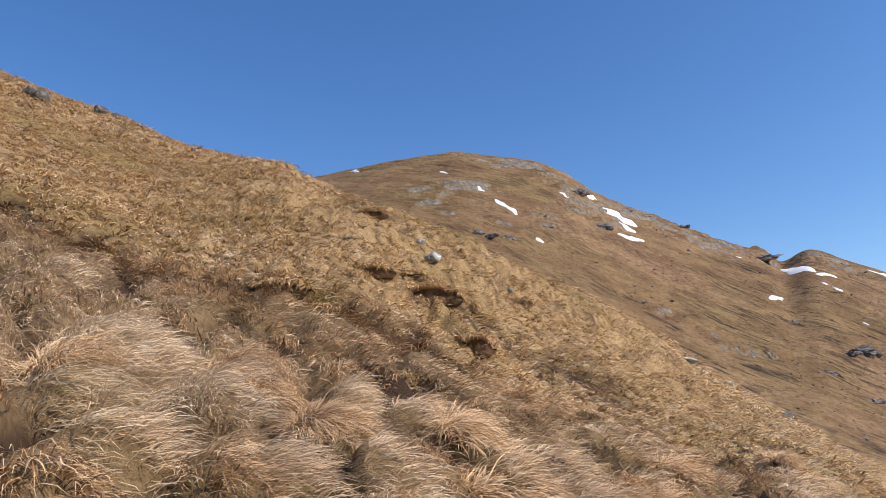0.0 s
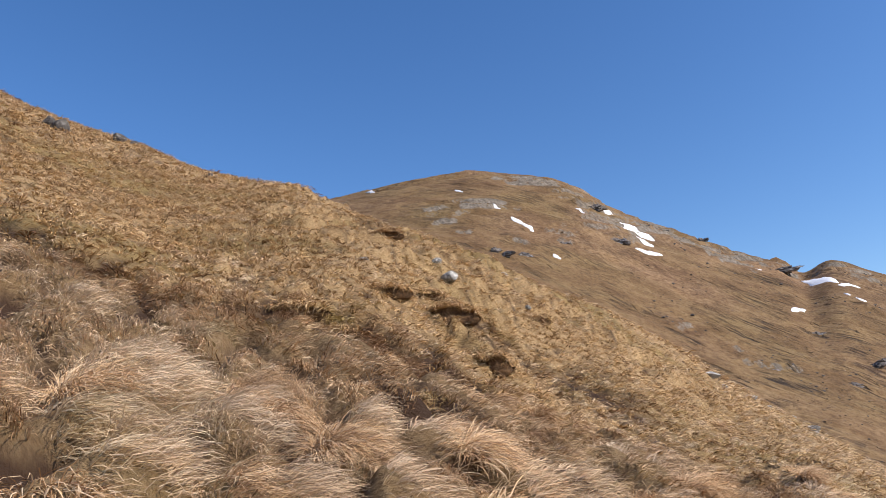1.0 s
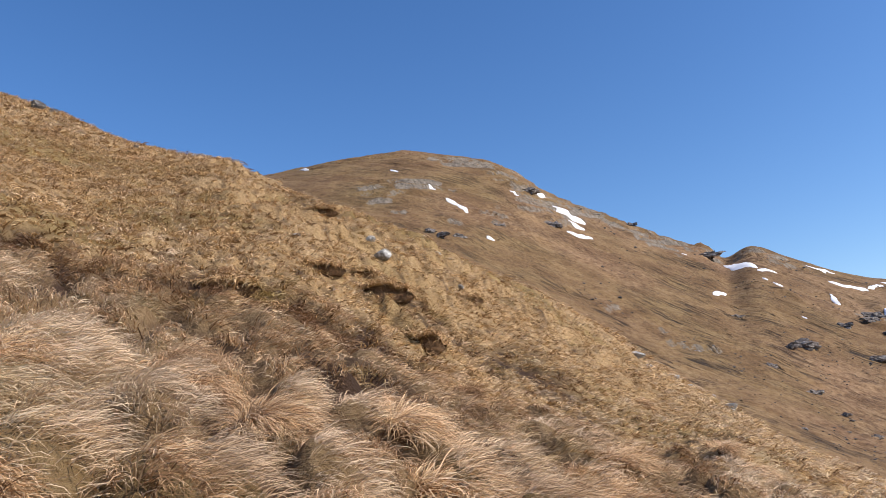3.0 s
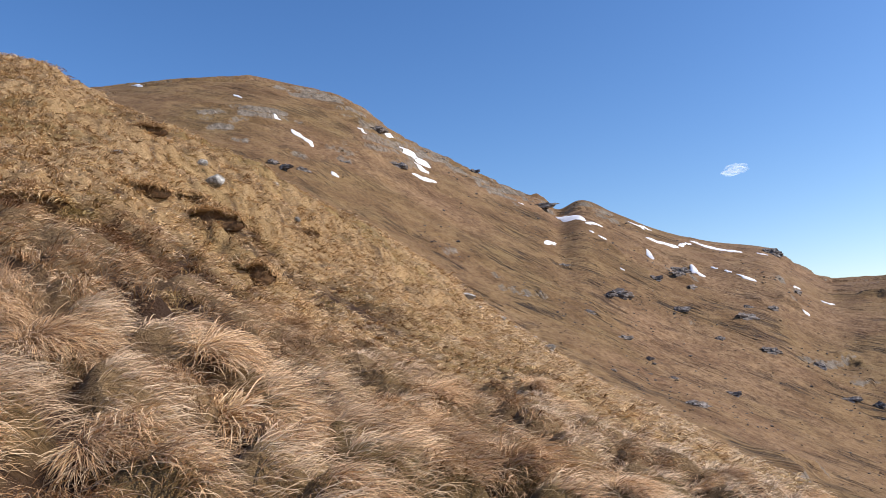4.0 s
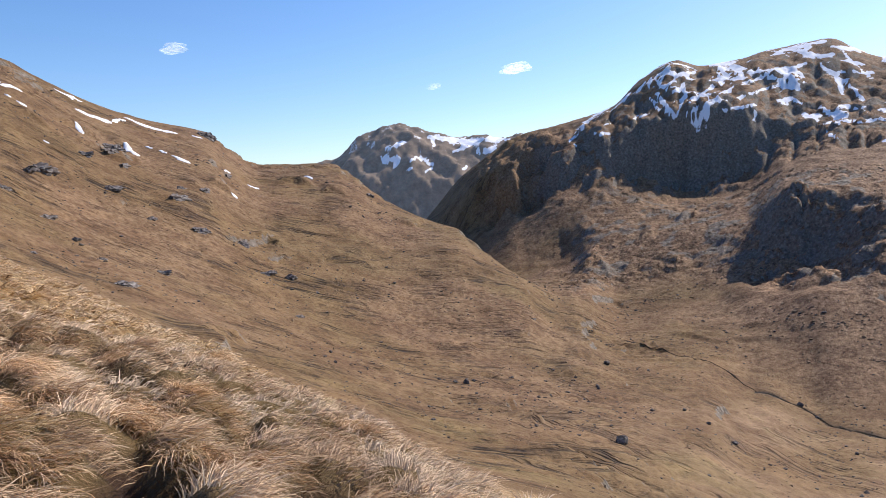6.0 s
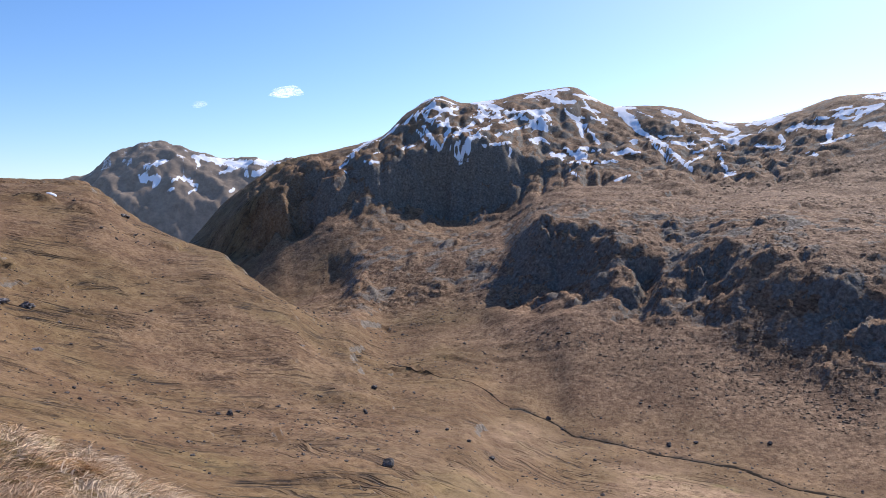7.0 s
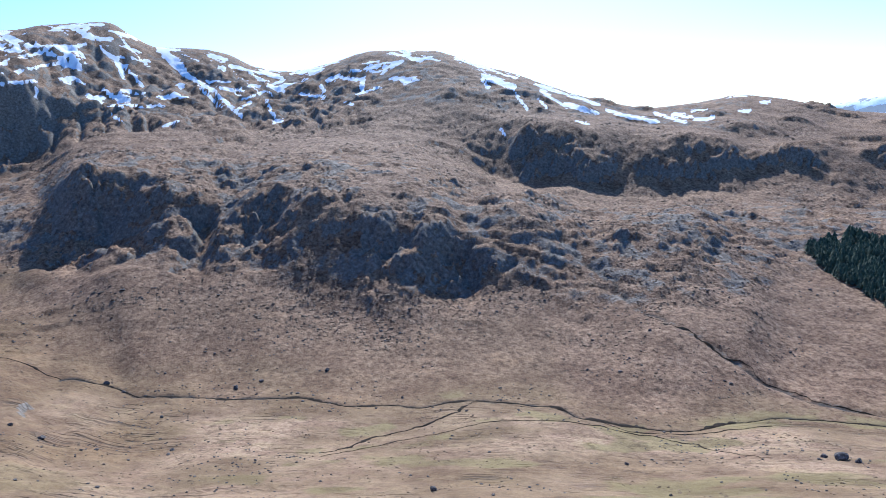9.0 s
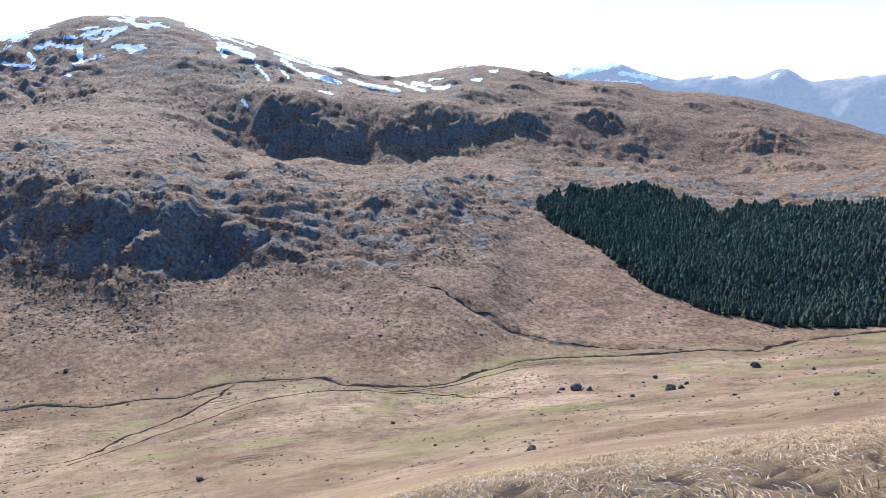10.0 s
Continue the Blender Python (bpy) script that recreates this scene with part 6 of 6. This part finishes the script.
def crown_arrays(tiers, spikes, seed, wide=0.25):
    """A spruce crown of drooping, ragged whorls, one unit tall."""
    r = np.random.default_rng(seed)
    v, f = [], []
    for k in range(tiers):
        z = 0.1 + 0.86 * k / tiers
        rad = wide * (1 - 0.9 * (k / tiers) ** 1.25) * r.uniform(0.85, 1.15)
        top = len(v)
        v.append((r.normal(0, 0.012), r.normal(0, 0.012), min(1.0, z + 1.5 / tiers)))
        ring = len(v)
        ph = r.uniform(0, 6.28)
        for s in range(spikes * 2):
            q = rad * (r.uniform(0.75, 1.3) if s % 2 == 0 else r.uniform(0.5, 0.75))
            a = ph + math.pi * s / spikes
            v.append((q * math.cos(a), q * math.sin(a), z + (0.0 if s % 2 == 0 else 0.3 / tiers) + r.uniform(-0.03, 0.03)))
        for s in range(spikes * 2):
            f.append((top, ring + s, ring + (s + 1) % (spikes * 2)))
    return np.array(v), np.array(f)


def wood():
    lo, hi = np.array(WOOD_LO, float), np.array(WOOD_HI, float)
    n = 18000
    a = rng.uniform(133.2, 166, n)
    r = 580 + 400 * rng.random(n) ** 0.9
    rl = np.interp(a, lo[:, 0], lo[:, 1]) + 3 * vnoise(a * 3, a * 0, 5)
    rh = np.interp(a, hi[:, 0], hi[:, 1]) + 25 * vnoise(a * 1.7, a * 0, 6)
    x, y = np.sin(np.radians(a)) * r, np.cos(np.radians(a)) * r
    ride = np.abs((x - 640) * -0.494 - (y + 663) * -0.869)
    keep = (r > rl) & (r < rh) & ~((ride < 7) & (a < 138.5))
    x, y, d, a = x[keep], y[keep], (r - rl)[keep], a[keep]
    hgt = rng.uniform(5.6, 9.0, len(x)) * (1 + 0.4 * fbm(x / 45, y / 45, 12, 3)) * np.where(rng.random(len(x)) > 0.96, 1.18, 1.0)
    hgt = hgt * (1 + 0.4 * smooth(45, 25, (rh - r)[keep]) * smooth(-0.2, 0.2, fbm(x / 30, y / 30, 14, 2)))
    edge = np.where(d < 14)[0]
    edge = edge[np.argsort(rng.random(len(edge)))][:170]
    mask = np.ones(len(x), bool)
    mask[edge] = False
    # trees of the margin, each its own thing
    trees = []
    for k in range(3):
        root = new("spruce_tree")
        v, f = crown_arrays(11, 8, 800 + k, 0.27)
        part("crown", mesh_from("crown", v, f, np.zeros((0, 4)), NEEDLE), root, "dark green drooping needles")
        bm = bmesh.new()
        bmesh.ops.create_cone(bm, segments=8, radius1=0.014, radius2=0.003, depth=0.95, cap_ends=True)
        bmesh.ops.translate(bm, verts=bm.verts, vec=(0, 0, 0.445))
        me = bpy.data.meshes.new("trunk")
        bm.to_mesh(me)
        bm.free()
        me.materials.append(BARK)
        part("trunk", me, root, "straight brown trunk")
        trees.append(tagged(root, "dark green spruce at the edge of the plantation", "tree", "spruces at the plantation edge"))
    for c, k in enumerate(edge):
        h = float(hgt[k])
        m = pose(float(x[k]), float(y[k]), height(float(x[k]), float(y[k])), 0, 0, float(rng.uniform(0, 360)))
        t = trees[c] if c < 3 else copy_thing(trees[c % 3], m)
        t.matrix_basis = m @ Matrix.Diagonal((h, h, h, 1))
    # the crowd behind them
    x, y, hgt = x[mask], y[mask], hgt[mask]
    vs, fs, base = [], [], 0
    for k in range(4):
        v, f = crown_arrays(3, 5, 820 + k, 0.46)
        sel = np.arange(k, len(x), 4)
        tw = rng.uniform(0, 6.28, len(sel))
        c, s = np.cos(tw)[:, None], np.sin(tw)[:, None]
        px = (v[None, :, 0] * c - v[None, :, 1] * s) * hgt[sel][:, None] + x[sel][:, None]
        py = (v[None, :, 0] * s + v[None, :, 1] * c) * hgt[sel][:, None] + y[sel][:, None]
        pz = v[None, :, 2] * hgt[sel][:, None] + height_v(x[sel], y[sel])[:, None]
        vs.append(np.stack([px, py, pz], -1).reshape(-1, 3))
        fs.append((f[None] + base + (np.arange(len(sel)) * len(v))[:, None, None]).reshape(-1, 3))
        base += len(sel) * len(v)
    ob = new("spruce_wood", mesh_from("spruce_wood", np.concatenate(vs), np.concatenate(fs), np.zeros((0, 4)), NEEDLE))
    tagged(ob, "dense dark green conifer plantation on the far side of the stream", "woodland", kind="stuff")


wood()


# ---- three small fair-weather clouds ----
def cloud_material():
    m, nt, b = mat("cloud_vapour")
    pos = nt.nodes.new("ShaderNodeTexCoord").outputs["Object"]
    b.inputs["Base Color"].default_value = (0.95, 0.95, 0.95, 1)
    b.inputs["Roughness"].default_value = 1.0
    # white glow put in for sunlight on the vapour; clouds give no light
    b.inputs["Emission Color"].default_value = (1, 1, 1, 1)
    b.inputs["Emission Strength"].default_value = 1.0
    sep = nt.nodes.new("ShaderNodeSeparateXYZ")
    nt.links.new(pos, sep.inputs[0])
    thick = math_node(nt, "POWER", math_node(nt, "ABSOLUTE", sep.outputs["Y"]), 1.4)
    wisp = math_node(nt, "MULTIPLY", math_node(nt, "SUBTRACT", noise_tex(nt, stretch(nt, pos, (2.2, 1.0, 3.6)), 1.0, 6, 0.65, 0.4), 0.36), 3.0, True)
    nt.links.new(math_node(nt, "MULTIPLY", math_node(nt, "MULTIPLY", thick, wisp), nt_value(nt, "density")), b.inputs["Alpha"])
    return m


def nt_value(nt, name):
    """A number that each object carries under this name."""
    n = nt.nodes.new("ShaderNodeAttribute")
    n.attribute_type, n.attribute_name = "OBJECT", name
    return n.outputs["Fac"]


CLOUD = cloud_material()


def cloud(az, el, r, wide, high, density, seed):
    """A wisp of vapour, dense at its middle and thinning to nothing at the rim."""
    bm = bmesh.new()
    bmesh.ops.create_icosphere(bm, subdivisions=4, radius=1.0)
    for v in bm.verts:
        k = 1 + 0.4 * noise.noise(v.co * 1.7 + Vector((seed, 0, 0))) + 0.2 * noise.noise(v.co * 4 + Vector((0, seed, 0)))
        v.co = Vector((v.co.x * k, v.co.y * 0.9, (v.co.z * k + 0.35 * v.co.x) * (0.9 if v.co.z > 0 else 0.6)))
    me = bpy.data.meshes.new("cloud")
    bm.to_mesh(me)
    bm.free()
    me.polygons.foreach_set("use_smooth", [True] * len(me.polygons))
    me.materials.append(CLOUD)
    ob = new("cloud", me)
    ob["density"] = density
    ob.location = (math.sin(radians(az)) * r, math.cos(radians(az)) * r, math.tan(radians(el)) * r)
    ob.rotation_euler = (0, 0, -radians(az))
    ob.scale = (wide / 2, wide / 2, high / 2)
    ob.visible_shadow = False
    return tagged(ob, "small white wispy cloud in a clear blue sky", "cloud", "clouds")


cloud(37.6, 11.5, 4300, 150, 70, 0.5, 3.0)
cloud(62.6, 9.55, 4300, 180, 75, 0.95, 9.0)
cloud(56.4, 8.55, 4300, 80, 45, 0.35, 15.0)
